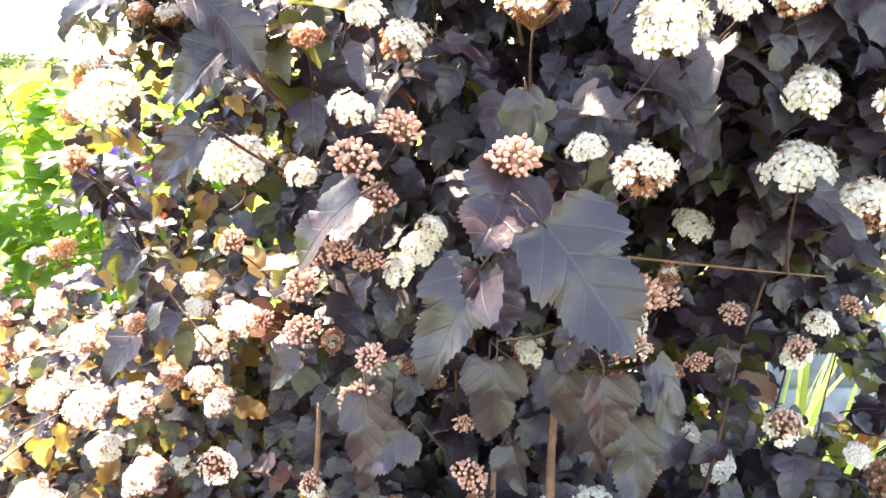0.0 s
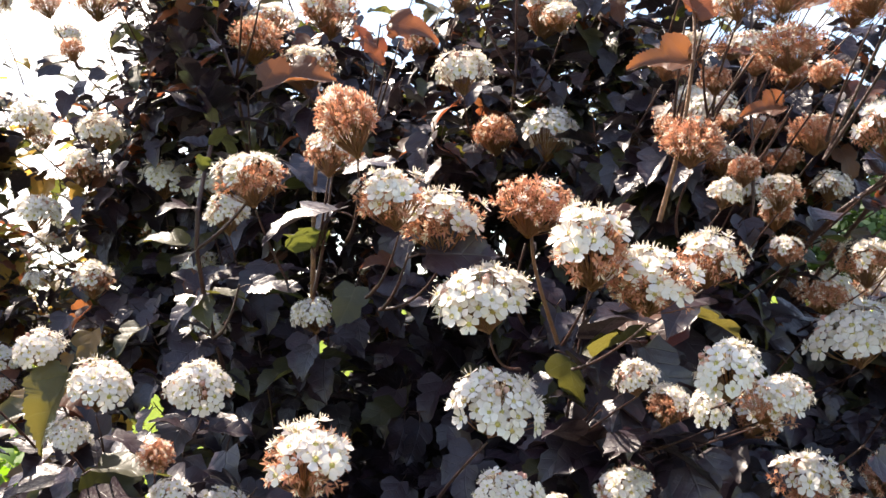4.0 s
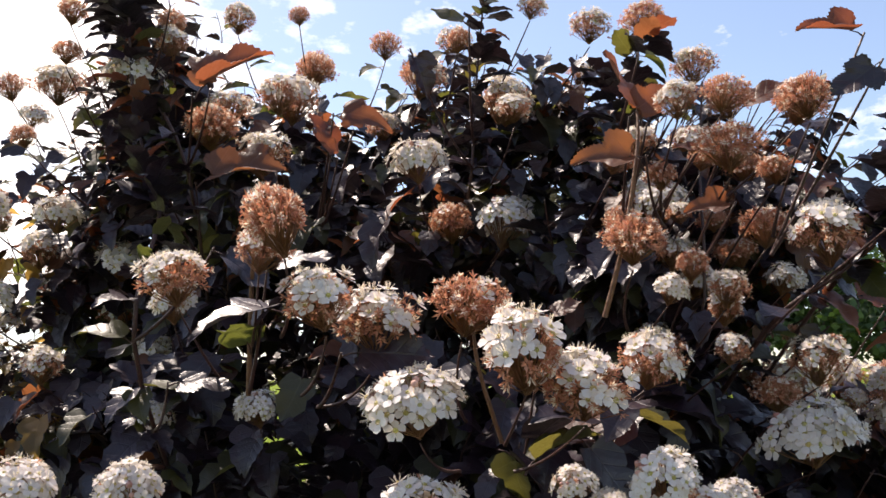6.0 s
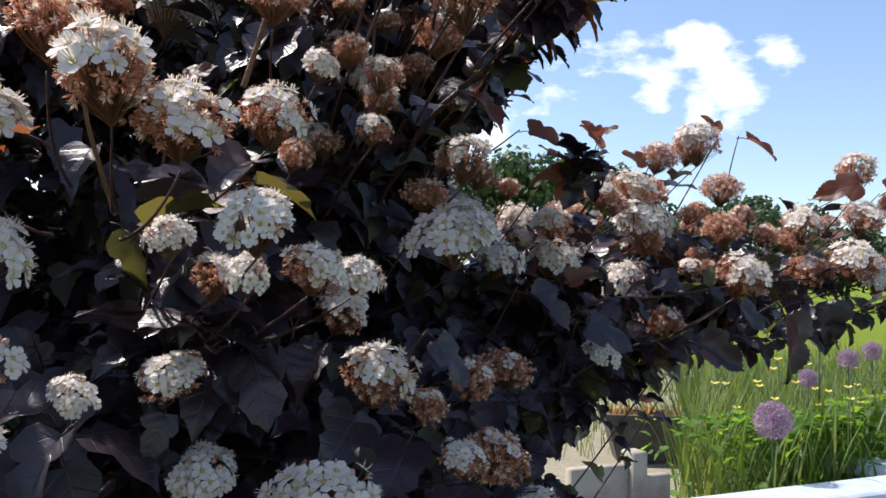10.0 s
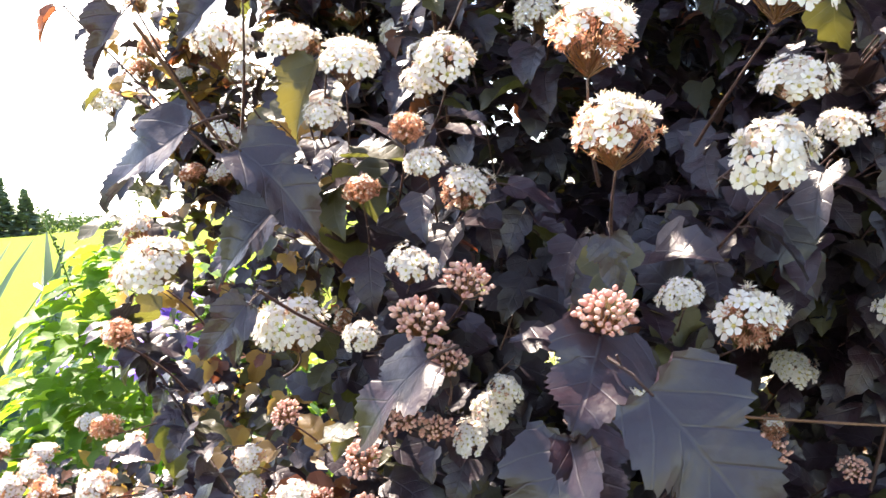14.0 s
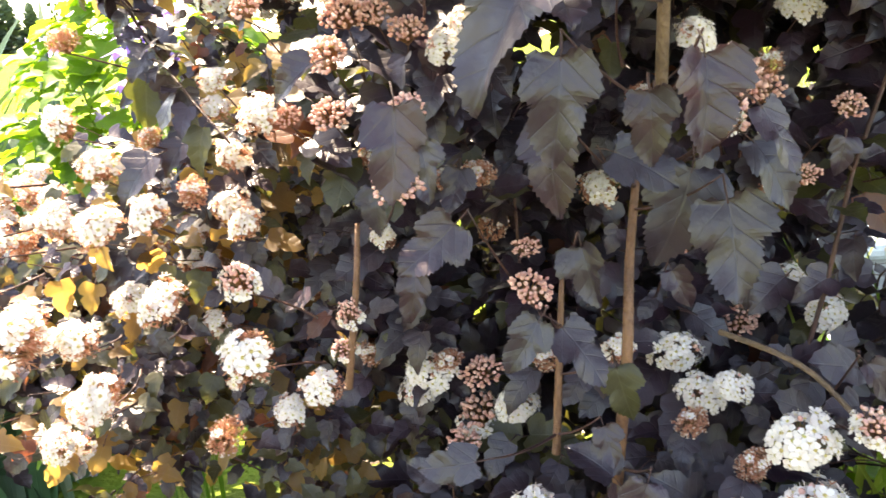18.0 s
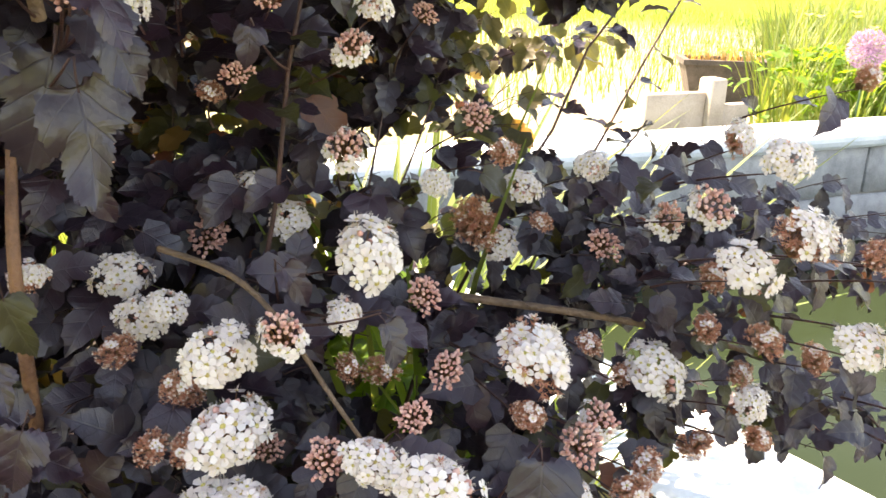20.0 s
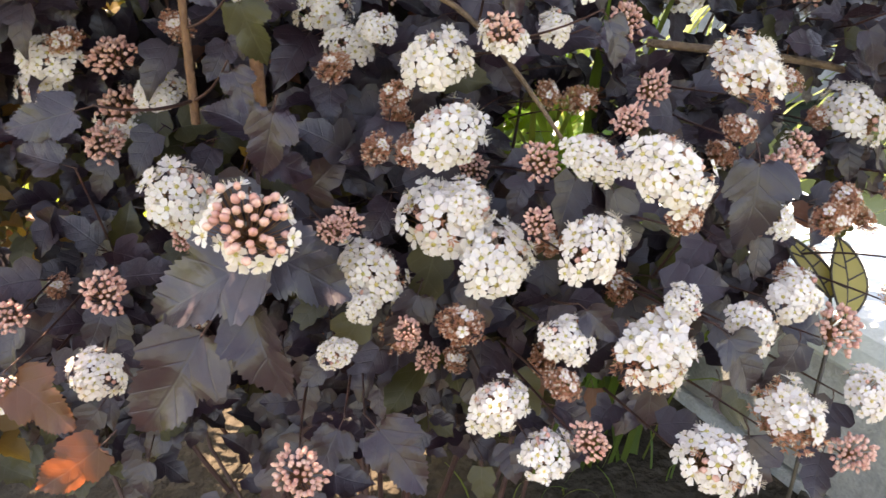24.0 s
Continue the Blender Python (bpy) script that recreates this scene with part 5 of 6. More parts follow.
# leafy shoots without flowers, inside the crown and between the clusters
FILL = [((0.02, 0.78, 1.32), (0.36, 0.22, 0.20), 270, 0.031), ((0.08, 0.72, 1.02), (0.34, 0.24, 0.16), 240, 0.033),
        ((0.10, 0.68, 0.74), (0.28, 0.22, 0.15), 220, 0.033), ((-0.24, 0.66, 0.74), (0.16, 0.12, 0.12), 190, 0.024),
        ((-0.22, 0.70, 1.00), (0.12, 0.14, 0.16), 62, 0.025), ((0.14, 1.0, 0.95), (0.30, 0.14, 0.40), 130, 0.040),
        ((0.40, 0.62, 0.66), (0.18, 0.14, 0.08), 80, 0.027), ((0.72, 0.76, 1.17), (0.27, 0.10, 0.05), 150, 0.029), ((0.75, 0.78, 1.215), (0.26, 0.08, 0.04), 150, 0.024),
        ((0.20, 0.55, 0.55), (0.24, 0.12, 0.09), 130, 0.029), ((0.24, 0.60, 1.15), (0.14, 0.12, 0.14), 150, 0.031),
        ((0.02, 0.78, 1.45), (0.36, 0.14, 0.10), 240, 0.028), ((-0.10, 0.74, 1.53), (0.07, 0.06, 0.13), 110, 0.023),
        ((0.15, 0.95, 0.50), (0.36, 0.16, 0.26), 180, 0.040), ((0.10, 0.62, 0.42), (0.26, 0.14, 0.09), 110, 0.032), ((0.05, 1.0, 0.30), (0.40, 0.2, 0.12), 110, 0.040), ((0.64, 0.64, 0.70), (0.22, 0.08, 0.05), 70, 0.024), ((0.70, 0.52, 0.54), (0.08, 0.04, 0.04), 8, 0.030),
        ((0.36, 0.56, 1.30), (0.08, 0.08, 0.10), 150, 0.027), ((0.28, 0.52, 1.33), (0.10, 0.07, 0.06), 80, 0.028), ((0.34, 0.62, 1.05), (0.13, 0.10, 0.10), 130, 0.030),
        ((0.42, 0.72, 1.32), (0.07, 0.07, 0.12), 70, 0.025), ((0.26, 0.74, 1.53), (0.10, 0.07, 0.09), 130, 0.024), ((0.40, 0.64, 1.47), (0.06, 0.05, 0.08), 50, 0.024),
        ((0.38, 0.72, 0.94), (0.09, 0.08, 0.06), 60, 0.028), ((0.54, 0.97, 0.86), (0.18, 0.08, 0.06), 22, 0.032),
        ((-0.14, 0.57, 0.46), (0.14, 0.10, 0.08), 90, 0.030), ((0.41, 0.60, 1.42), (0.06, 0.06, 0.08), 70, 0.024), ((-0.11, 0.72, 1.30), (0.07, 0.08, 0.07), 70, 0.025),
        ((0.47, 0.66, 1.11), (0.08, 0.05, 0.05), 110, 0.027), ((0.57, 0.70, 1.11), (0.09, 0.05, 0.04), 100, 0.027), ((0.43, 0.70, 1.38), (0.06, 0.06, 0.09), 90, 0.024), ((0.45, 0.65, 1.30), (0.08, 0.05, 0.08), 150, 0.025), ((0.47, 0.60, 1.41), (0.05, 0.05, 0.08), 60, 0.024),
        ((0.33, 0.80, 0.84), (0.06, 0.03, 0.04), 26, 0.030), ((-0.18, 0.96, 0.55), (0.24, 0.10, 0.26), 110, 0.036), ((0.48, 0.86, 0.78), (0.10, 0.05, 0.07), 14, 0.030), ((-0.06, 0.96, 1.14), (0.32, 0.10, 0.26), 190, 0.036), ((0.56, 0.74, 0.99), (0.06, 0.04, 0.05), 60, 0.028),
        ((-0.52, 0.98, 0.715), (0.17, 0.22, 0.06), 230, 0.027), ((-0.54, 1.0, 0.60), (0.15, 0.2, 0.12), 130, 0.030), ((-0.34, 0.92, 0.94), (0.08, 0.12, 0.10), 26, 0.025), ((-0.32, 0.95, 1.24), (0.09, 0.11, 0.12), 95, 0.025),
        ((0.47, 0.74, 1.18), (0.05, 0.04, 0.05), 50, 0.028), ((0.29, 0.76, 1.36), (0.05, 0.04, 0.05), 60, 0.026), ((0.11, 0.75, 1.37), (0.05, 0.04, 0.05), 50, 0.026)]
for centre, spread, n, size in FILL:
    for _ in range(n):
        p = Vector([c + min(max(rnd.gauss(0, 0.55), -1.05), 1.05) * s for c, s in zip(centre, spread)])
        if 0.28 < p.x < 0.53 and 0.64 < p.z < 0.79 and p.y < 0.76 and rnd.random() < 0.7:
            continue        # an opening towards the grass by the pond
        if -0.04 < p.x < 0.16 and (0.66 < p.z < 0.87 or p.z < 0.54) and p.y < 0.74 and rnd.random() < 0.6:
            continue        # the bare foot of the shrub, between the canes
        if p.x > -0.38 and centre[0] > -0.33:
            p.y = max(p.y, front_at(p.x, p.z) + rnd.choice((0.02, 0.05, 0.09, 0.14)) + rnd.uniform(-0.01, 0.05))
        way = Vector((rnd.uniform(-0.7, 0.7), rnd.uniform(-0.9, 0.2), rnd.uniform(0.2, 1.0))).normalized()
        grow_twig(p, way, 8, size, tint_flank if p.x < -0.24 else (tint_back if p.y > 0.85 and p.z < 1.0 else (tint_high if p.z > 1.25 else (tint_flank if p.x < -0.14 else tint_low))), p.x > -0.38, True, 0.035)

# the single large leaves hang on short shoots of their own
for a, b, tint in NAMED_LEAVES:
    hold = a - (b - a) * 0.25
    foot = anchor_for(hold)
    if 0.004 < (hold - foot).length < 0.22:
        twigs.append((bezier(foot, foot.lerp(hold, 0.55) + Vector((0, 0.01, -0.012)), hold, 7), 0.0013))

POND_X = 0.45       # the low ninebark by the pond takes what grows beyond this line above the pond, the main shrub the rest


def build_shrub(label, mine):
    base = Vector((STOOL.x, STOOL.y, 0)) if mine(Vector((0, 0, 1))) else Vector((0.62, 1.0, 0))
    shrub = thing("ninebark_shrub", label, "shrub", base)
    back = Matrix.Translation(-base)
    for pts, rad in canes:
        if mine(pts[-1]):
            g = Geo()
            g.tube(pts, rad, 7)
            part("cane", g.mesh("cane", [TWIG]), shrub, back)
    for pts, rad, bark in clear_stems:
        if mine(pts[len(pts) // 2]):
            g = Geo()
            g.tube(pts, rad, 7)
            part("cane" if bark == "c" else "shoot", g.mesh("cane", [{"c": CANE, "t": STEM}.get(bark, TWIG)]), shrub, back)
    g = Geo()
    for pts, r in twigs:
        if mine(pts[-1]):
            g.tube(pts, [r * (1 - 0.55 * i / 7) for i in range(8)], 4)
    part("twig", g.mesh("twig", [TWIG]), shrub, back, "thin red-brown twigs", "stuff")
    # single leaves: the named ones and those that hang at the face of the shrub
    own = []
    for a, b, tint in NAMED_LEAVES:
        if not mine(a):
            continue
        d = b - a
        length = d.length * 1.04
        up = Vector((rnd.uniform(-0.6, 0.3), -0.65, 0.65 + rnd.uniform(-0.35, 0.35)))
        own.append((Matrix.Translation(a) @ frame_from(d, up).to_4x4() @ Matrix.Diagonal((length * rnd.uniform(0.74, 0.88), length, length, 1)), tint))
    pool = [(m, t) for m, t in leaves if mine(m.translation)]
    pool.sort(key=lambda q: q[0].translation.y - front_at(q[0].translation.x, q[0].translation.z))
    room = 300 - len(own)
    for m, tint in own + pool[:room]:
        part("leaf", rnd.choice(LEAF_MESH[tint]), shrub, back @ m)
    joined = {}
    for m, tint in pool[room:]:
        g = joined.setdefault(tint, Geo())
        src = rnd.choice(LEAF_LIGHT)
        k = len(g.v)
        g.v.extend([m @ v for v in src.v])
        g.uv.extend(src.uv)
        g.f.extend([tuple(i + k for i in f) for f in src.f])
        g.m.extend(src.m)
    for tint, m in (("d", LEAF_DARK), ("y", LEAF_YOUNG), ("g", LEAF_OLIVE), ("a", LEAF_AMBER)):
        if tint in joined:
            part("foliage", joined[tint].mesh("foliage", [m, TWIG]), shrub, back, "", "stuff")
    for (p, r, state), axis in zip(BLOOMS, bloom_axes):
        if not mine(p):
            continue
        sets = rnd.choice(CLUSTERS[state])
        turn = frame_from(axis.orthogonal(), axis).to_4x4() @ Matrix.Rotation(rnd.uniform(0, 6.28), 4, "Z")
        m = back @ Matrix.Translation(p - axis * r * 0.2) @ turn @ Matrix.Diagonal((r * rnd.uniform(0.78, 0.95), r * rnd.uniform(0.78, 0.95), r * rnd.uniform(0.78, 0.98), 1))
        head = part("flower_head", sets[0][1], shrub, m, STATE_WORDS[state])
        for name, me in sets[1:]:
            part(name, me, head, None, "", "stuff")
    return shrub


def in_main(p):
    return not (p.x > POND_X and p.z > 0.9)


build_shrub("dark purple-leaved ninebark shrub in bloom, growing from bare soil", in_main)
build_shrub("low arching spray of purple ninebark with browning flowers", lambda p: not in_main(p))

# ---- ground ----


def rise(x, y):
    """The land climbs gently away from the garden."""
    return 0.019 * max(0.0, math.hypot(x, y) - 14.0) if y > 0 else 0.0


def pond_edge(y):
    """Where the middle line of the pond's near wall runs."""
    return 0.866 - 0.268 * (y - 0.64)


def build_ground():
    g = Geo()
    xs = [-2000, -500, -150, -60, -25, -12, -6, -3, -1.5, 0, None, 1.6, 3, 4.3, 12, 25, 60, 150, 500, 2000]
    ys = [-2000, -500, -150, -60, -25, -12, -6, -3, -1.2, 0.3, 1.5, 2.74, 4, 6, 12, 25, 60, 150, 500, 2000]
    n = len(xs)
    vs = []
    for y in ys:
        for x in xs:
            x = pond_edge(min(max(y, -1.2), 2.74)) if x is None else x
            vs.append(Vector((x, y, -0.006 + rise(x, y))))
    fs = []
    for j in range(n - 1):
        for i in range(n - 1):
            if 10 <= i < 13 and 8 <= j < 11:
                continue
            fs.append((j * n + i, j * n + i + 1, (j + 1) * n + i + 1, (j + 1) * n + i))
    g.add(vs, fs)
    thing("ground", "bright meadow grass with dark garden soil and pale gravel", "ground", kind="structure", mesh=g.mesh("ground", [GROUND]))


build_ground()


def box_geo(g, lo, hi, bevel=0.004, m=None):
    bm = bmesh.new()
    bmesh.ops.create_cube(bm, size=1.0)
    for v in bm.verts:
        v.co = Vector([(l + h) / 2 + c * (h - l) for c, l, h in zip(v.co, lo, hi)])
    bmesh.ops.bevel(bm, geom=bm.edges[:], offset=bevel, segments=1, affect="EDGES")
    bm.verts.index_update()
    g.add([m @ v.co if m else v.co.copy() for v in bm.verts], [[v.index for v in f.verts] for f in bm.faces])
    bm.free()


# ---- the pond: block walls with rounded coping, green water ----
COPE_TOP, COPE_W = 0.31, 0.28


def coping_geo(length):
    """A bull-nosed coping stone, along x from 0, its outer edge at y = 0 and its top at z = 0."""
    g = Geo()
    half = [(0.016, -0.078), (0.004, -0.064), (0.0, -0.046), (0.003, -0.030), (0.012, -0.015), (0.026, -0.006), (0.045, -0.001), (0.07, 0.0)]
    prof = half + [(COPE_W - y, z) for y, z in reversed(half)]
    k = len(prof)
    xs = (0.003, length - 0.003)
    g.add([Vector((x, y, z)) for x in xs for y, z in prof],
          [(i, (i + 1) % k, k + (i + 1) % k, k + i) for i in range(k)] + [tuple(range(k))[::-1], tuple(range(k, 2 * k))])
    return g


def build_pond_wall(name, origin, degrees, length):
    """A wall that runs along its own x; the pond lies on the side of plus y."""
    m = Matrix.Translation(origin) @ Matrix.Rotation(radians(degrees), 4, "Z")
    g = Geo()
    box_geo(g, (0, 0.045, -0.55), (length, COPE_W - 0.045, COPE_TOP - 0.075), 0.002)
    wall = thing(name, "grey concrete block pond wall with pale blue-grey rounded coping", "wall", kind="structure", mesh=g.mesh("mortar", [MORTAR]))
    wall.matrix_world = m
    cope = coping_geo(0.6).mesh("coping_stone", [COPING], smooth=False)
    for i in range(math.ceil(length / 0.6)):
        part("coping_stone", cope, wall, Matrix.Translation((i * 0.6, 0, COPE_TOP)))
    g = Geo()
    box_geo(g, (0.005, 0, 0.005), (0.435, 0.02, 0.21), 0.005)
    block = g.mesh("block", [BLOCK])
    for row in range(3):
        for i in range(int(length / 0.44)):
            x = i * 0.44 + (0.22 if row % 2 else 0)
            if x + 0.44 > length:
                continue
            for y in (0.032, COPE_W - 0.052):
                part("block", block, wall, Matrix.Translation((x, y, COPE_TOP - 0.075 - 0.215 * (row + 1) + rnd.uniform(-0.001, 0.001))))
    return wall


build_pond_wall("wall_west", (0.165, 2.74, 0), -75.0, 4.05)
build_pond_wall("wall_east", (4.4, -1.3, 0), 90.0, 4.2)
build_pond_wall("wall_south", (1.2, -1.35, 0), 0.0, 3.2)
build_pond_wall("wall_north", (4.4, 2.88, 0), 180.0, 4.2)
g = Geo()
g.add([Vector(v) for v in ((pond_edge(-1.15), -1.15, -0.20), (4.28, -1.15, -0.20), (4.28, 2.72, -0.20), (pond_edge(2.7), 2.72, -0.20))], [(0, 1, 2, 3)])
thing("water", "still green pond water in shade", "water", kind="structure", mesh=g.mesh("water", [WATER]))

# ---- butterfly ornament among the flowers ----


WINGS = (((0.4658, 0.5053, 0.5182), (0.4395, 0.5393, 0.5605), 0.0150), ((0.4670, 0.4882, 0.5094), (0.4687, 0.5151, 0.5645), 0.0175))
WING_ACROSS = (0.906, -0.424, 0.019)


def wing_outline(base, tip, across, wide, n=12):
    """A leaf-shaped wing: nearly straight on one side, bowed on the other."""
    way = tip - base
    bow = [base + way * t + across * wide * math.sin(math.pi * t ** 0.9) ** 0.75 for t in [i / n for i in range(n + 1)]]
    back = [base + way * t - across * wide * 0.38 * math.sin(math.pi * t) for t in [i / n for i in range(n - 1, 0, -1)]]
    return bow + back


def build_butterfly():
    b = thing("butterfly_ornament", "amber glass butterfly garden stake with dark wire veins", "ornament", ORNAMENT)
    foot = Vector((0.002, 0.0, 0.47))
    g = Geo()
    g.tube([Vector((0, 0, -0.05)), Vector((0, 0, 0.25)), foot], [0.002, 0.002, 0.002], 6)
    part("stake", g.mesh("stake", [WIRE]), b)
    across = Vector(WING_ACROSS)
    for base, tip, wide in WINGS:
        base, tip = Vector(base) - ORNAMENT, Vector(tip) - ORNAMENT
        o = wing_outline(base, tip, across, wide)
        n = len(o)
        th = across.cross((tip - base).normalized()) * 0.0007
        me = Geo()
        me.add([p - th for p in o] + [p + th for p in o], [tuple(range(n)), tuple(range(2 * n - 1, n - 1, -1))])
        w = part("wing", me.mesh("wing", [WING], smooth=False), b)
        f = Geo()
        f.tube(o + [o[0], o[1]], [0.0012] * (n + 2), 5)
        f.tube([foot, base], [0.0016, 0.0014], 5)
        way = tip - base
        spine = [base + way * t + across * wide * 0.25 * math.sin(math.pi * t) for t in (0.0, 0.25, 0.5, 0.75, 1.0)]
        f.tube(spine, [0.0010] * 5, 5)
        for t, u in ((0.22, 0.34), (0.48, 0.60), (0.70, 0.78)):
            mid = base + way * t + across * wide * 0.25 * math.sin(math.pi * t)
            f.tube([mid, base + way * u + across * wide * math.sin(math.pi * u ** 0.9) ** 0.75], [0.0010] * 2, 5)
        for t, u in ((0.38, 0.46), (0.62, 0.70)):
            mid = base + way * t + across * wide * 0.25 * math.sin(math.pi * t)
            f.tube([mid, base + way * u - across * wide * 0.38 * math.sin(math.pi * u)], [0.0010] * 2, 5)
        part("wire_frame", f.mesh("wire_frame", [WIRE]), w)


build_butterfly()


# ---- plants round about ----
def blade(g, foot, way, length, width, bend, r, seg=6, slot=0):
    """A long strap leaf that arches over."""
    side = way.cross(Vector((0, 0, 1)))
    side = side.normalized() if side.length > 0.01 else Vector((1, 0, 0))
    pts, at, d = [], foot.copy(), (Vector((0, 0, 1)) + way * 0.25).normalized()
    for i in range(seg + 1):
        pts.append(at.copy())
        at = at + d * (length / seg)
        d = (d + way * bend * (0.4 + i / seg) + Vector((0, 0, -bend * 0.55 * i / seg))).normalized()
    vs, uv = [], []
    for i, p in enumerate(pts):
        t = i / seg
        w = width * 0.5 * (0.75 + 0.5 * t - 1.25 * t ** 3) if i < seg else 0.0006
        fold = Vector((0, 0, -0.25 * w))
        vs += [p - side * w - fold, p + fold * 0.6, p + side * w - fold]
        uv += [(-0.3, t), (0.0, t), (0.3, t)]
    fs = []
    for i in range(seg):
        a = i * 3
        fs += [(a, a + 1, a + 4, a + 3), (a + 1, a + 2, a + 5, a + 4)]
    g.add(vs, fs, uv, slot)


def rand_way(r):
    a = r.uniform(0, 2 * math.pi)
    return Vector((math.cos(a), math.sin(a), 0))


def build_iris():
    r = random.Random(31)
    c = thing("iris_clump", "clump of blue-green sword leaves with violet iris flowers", "plant", (-1.20, 1.78, 0))
    for i in range(230):
        g = Geo()
        blade(g, Vector((r.uniform(-0.40, 0.18), r.uniform(-0.25, 0.25), -0.01)), rand_way(r), r.uniform(0.8, 1.32), r.uniform(0.045, 0.07), r.choice((0.08, 0.18, 0.32, 0.5)) * r.uniform(0.7, 1.3), r, 10)
        part("leaf", g.mesh("leaf", [BLADE_GREEN]), c)
    for at in ((0.19, 0.08, 0.98), (0.19, 0.06, 0.81), (0.40, -0.1, 0.84)):
        top = Vector(at)
        g = Geo()
        g.tube([Vector((at[0] - 0.05, at[1], 0)), Vector((at[0] - 0.02, at[1], at[2] * 0.5)), top], [0.004, 0.0035, 0.003], 5)
        stem = part("flower_stem", g.mesh("flower_stem", [BLADE_GREEN]), c)
        g = Geo()
        for k in range(6):
            a = k * math.pi / 3 + r.uniform(-0.2, 0.2)
            out = Vector((math.cos(a), math.sin(a), 0))
            sd = Vector((-math.sin(a), math.cos(a), 0))
            rise = 0.035 if k % 2 else -0.008
            g.add([top, top + out * 0.022 - sd * 0.009 + Vector((0, 0, 0.014)), top + out * 0.045 - sd * 0.006 + Vector((0, 0, rise)), top + out * 0.05 + Vector((0, 0, rise - 0.008)),
                   top + out * 0.045 + sd * 0.006 + Vector((0, 0, rise)), top + out * 0.022 + sd * 0.009 + Vector((0, 0, 0.014))], [(0, 1, 2, 3), (0, 3, 4, 5)])
        part("flower", g.mesh("flower", [MAUVE]), stem, None, "violet iris flower")


build_iris()


def build_columbine():
    r = random.Random(77)
    c = thing("columbine_plant", "leafy green columbine with mauve flowers and pale seed spikes", "plant", (-0.66, 1.58, 0))
    g = Geo()
    for i in range(1150):
        a, rad = r.uniform(0, 6.28), 0.28 * math.sqrt(r.random())
        top = 1.13 - 0.36 * (rad / 0.28) ** 2
        at = Vector((math.cos(a) * rad * 1.05, math.sin(a) * rad, top * (1 - 0.7 * r.random() ** 1.6)))
        d = Vector((math.cos(a), math.sin(a), r.uniform(-0.5, 0.4))).normalized()
        up = Vector((r.uniform(-0.4, 0.4), r.uniform(-0.5, 0.3), 1))
        m = Matrix.Translation(at) @ frame_from(d, up).to_4x4() @ Matrix.Scale(r.uniform(0.03, 0.07), 4)
        src = r.choice(LEAF_LIGHT)
        k = len(g.v)
        g.v.extend([m @ v for v in src.v])
        g.uv.extend(src.uv)
        g.f.extend([tuple(q + k for q in f) for f in src.f])
        g.m.extend([0] * len(src.f))
    part("foliage", g.mesh("foliage", [LEAF_GREEN]), c, None, "", "stuff")
    for x, y, z in ((0.20, -0.47, 1.00), (0.22, -0.45, 0.97), (0.19, -0.48, 0.94), (0.21, -0.42, 1.03), (0.17, -0.44, 0.98), (0.23, -0.46, 0.92), (0.18, -0.42, 1.01)):
        top = Vector((x, y, z))
        g = Geo()
        g.tube([Vector((x * 0.5, y * 0.4, 0)), Vector((x * 0.8, y * 0.8, z * 0.6)), top], [0.003, 0.0025, 0.0015], 5)
        stem = part("flower_stem", g.mesh("flower_stem", [LEAF_GREEN]), c)
        g = Geo()
        for ring, (n, s) in enumerate(((5, 0.036), (5, 0.028))):
            for k in range(n):
                a = k * 2 * math.pi / n + ring * 0.6
                out = Vector((math.cos(a), math.sin(a), 0))
                sd = Vector((-math.sin(a), math.cos(a), 0))
                g.add([top, top + out * s * 0.6 - sd * s * 0.42 - Vector((0, 0, s * 0.3)), top + out * s * 1.1 - Vector((0, 0, s * (0.5 + 0.3 * ring))),
                       top + out * s * 0.6 + sd * s * 0.42 - Vector((0, 0, s * 0.3))], [(0, 1, 2, 3)])
        part("flower", g.mesh("flower", [MAUVE]), stem, None, "mauve columbine flower")
    for foot, top in (((-0.02, -0.1, 0), (-0.17, -0.07, 1.17)), ((0.0, -0.12, 0), (0.03, -0.09, 1.20))):
        g = Geo()
        pts = bezier(Vector(foot), Vector((foot[0] * 0.5, foot[1], 0.8)), Vector(top), 10)
        g.tube(pts, [0.0025 - 0.00012 * i for i in range(11)], 5)
        for i in range(80):
            t = r.uniform(0.55, 1.0)
            k = min(int(t * 10), 9)
            at = pts[k].lerp(pts[k + 1], t * 10 - k)
            bead(g, at + Vector((r.uniform(-1, 1), r.uniform(-1, 1), r.uniform(0, 1))) * 0.008, Vector((r.uniform(-0.5, 0.5), r.uniform(-0.5, 0.5), 1)).normalized(), 0.0026)
        part("seed_spike", g.mesh("seed_spike", [GRASS_GREEN]), c)


build_columbine()


def grass_patch(name, label, centre, spread, n, length, width, seed, bend=0.12, keep=None):
    r = random.Random(seed)
    g = Geo()
    for _ in range(n):
        p = Vector((centre[0] + r.uniform(-1, 1) * spread[0], centre[1] + r.uniform(-1, 1) * spread[1], -0.01))
        if keep and not keep(p):
            continue
        blade(g, p, rand_way(r), length * r.uniform(0.5, 1.2), width * r.uniform(0.6, 1.3), r.uniform(0.3, 1.7) * bend, r, 5)
    thing(name, label, "grass", (0, 0, 0), kind="stuff", mesh=g.mesh(name, [GRASS_GREEN]))


grass_patch("tall_grass", "tall bright green grass beyond the pond", (6.0, 4.8), (2.8, 1.8), 9500, 0.72, 0.014, 3, keep=lambda p: p.x > 0.92 * p.y)
grass_patch("meadow_grass", "sunlit yellow-green meadow grass", (-1.2, 4.0), (2.2, 1.6), 3000, 0.22, 0.008, 4, keep=lambda p: p.x < 0.1 * p.y)
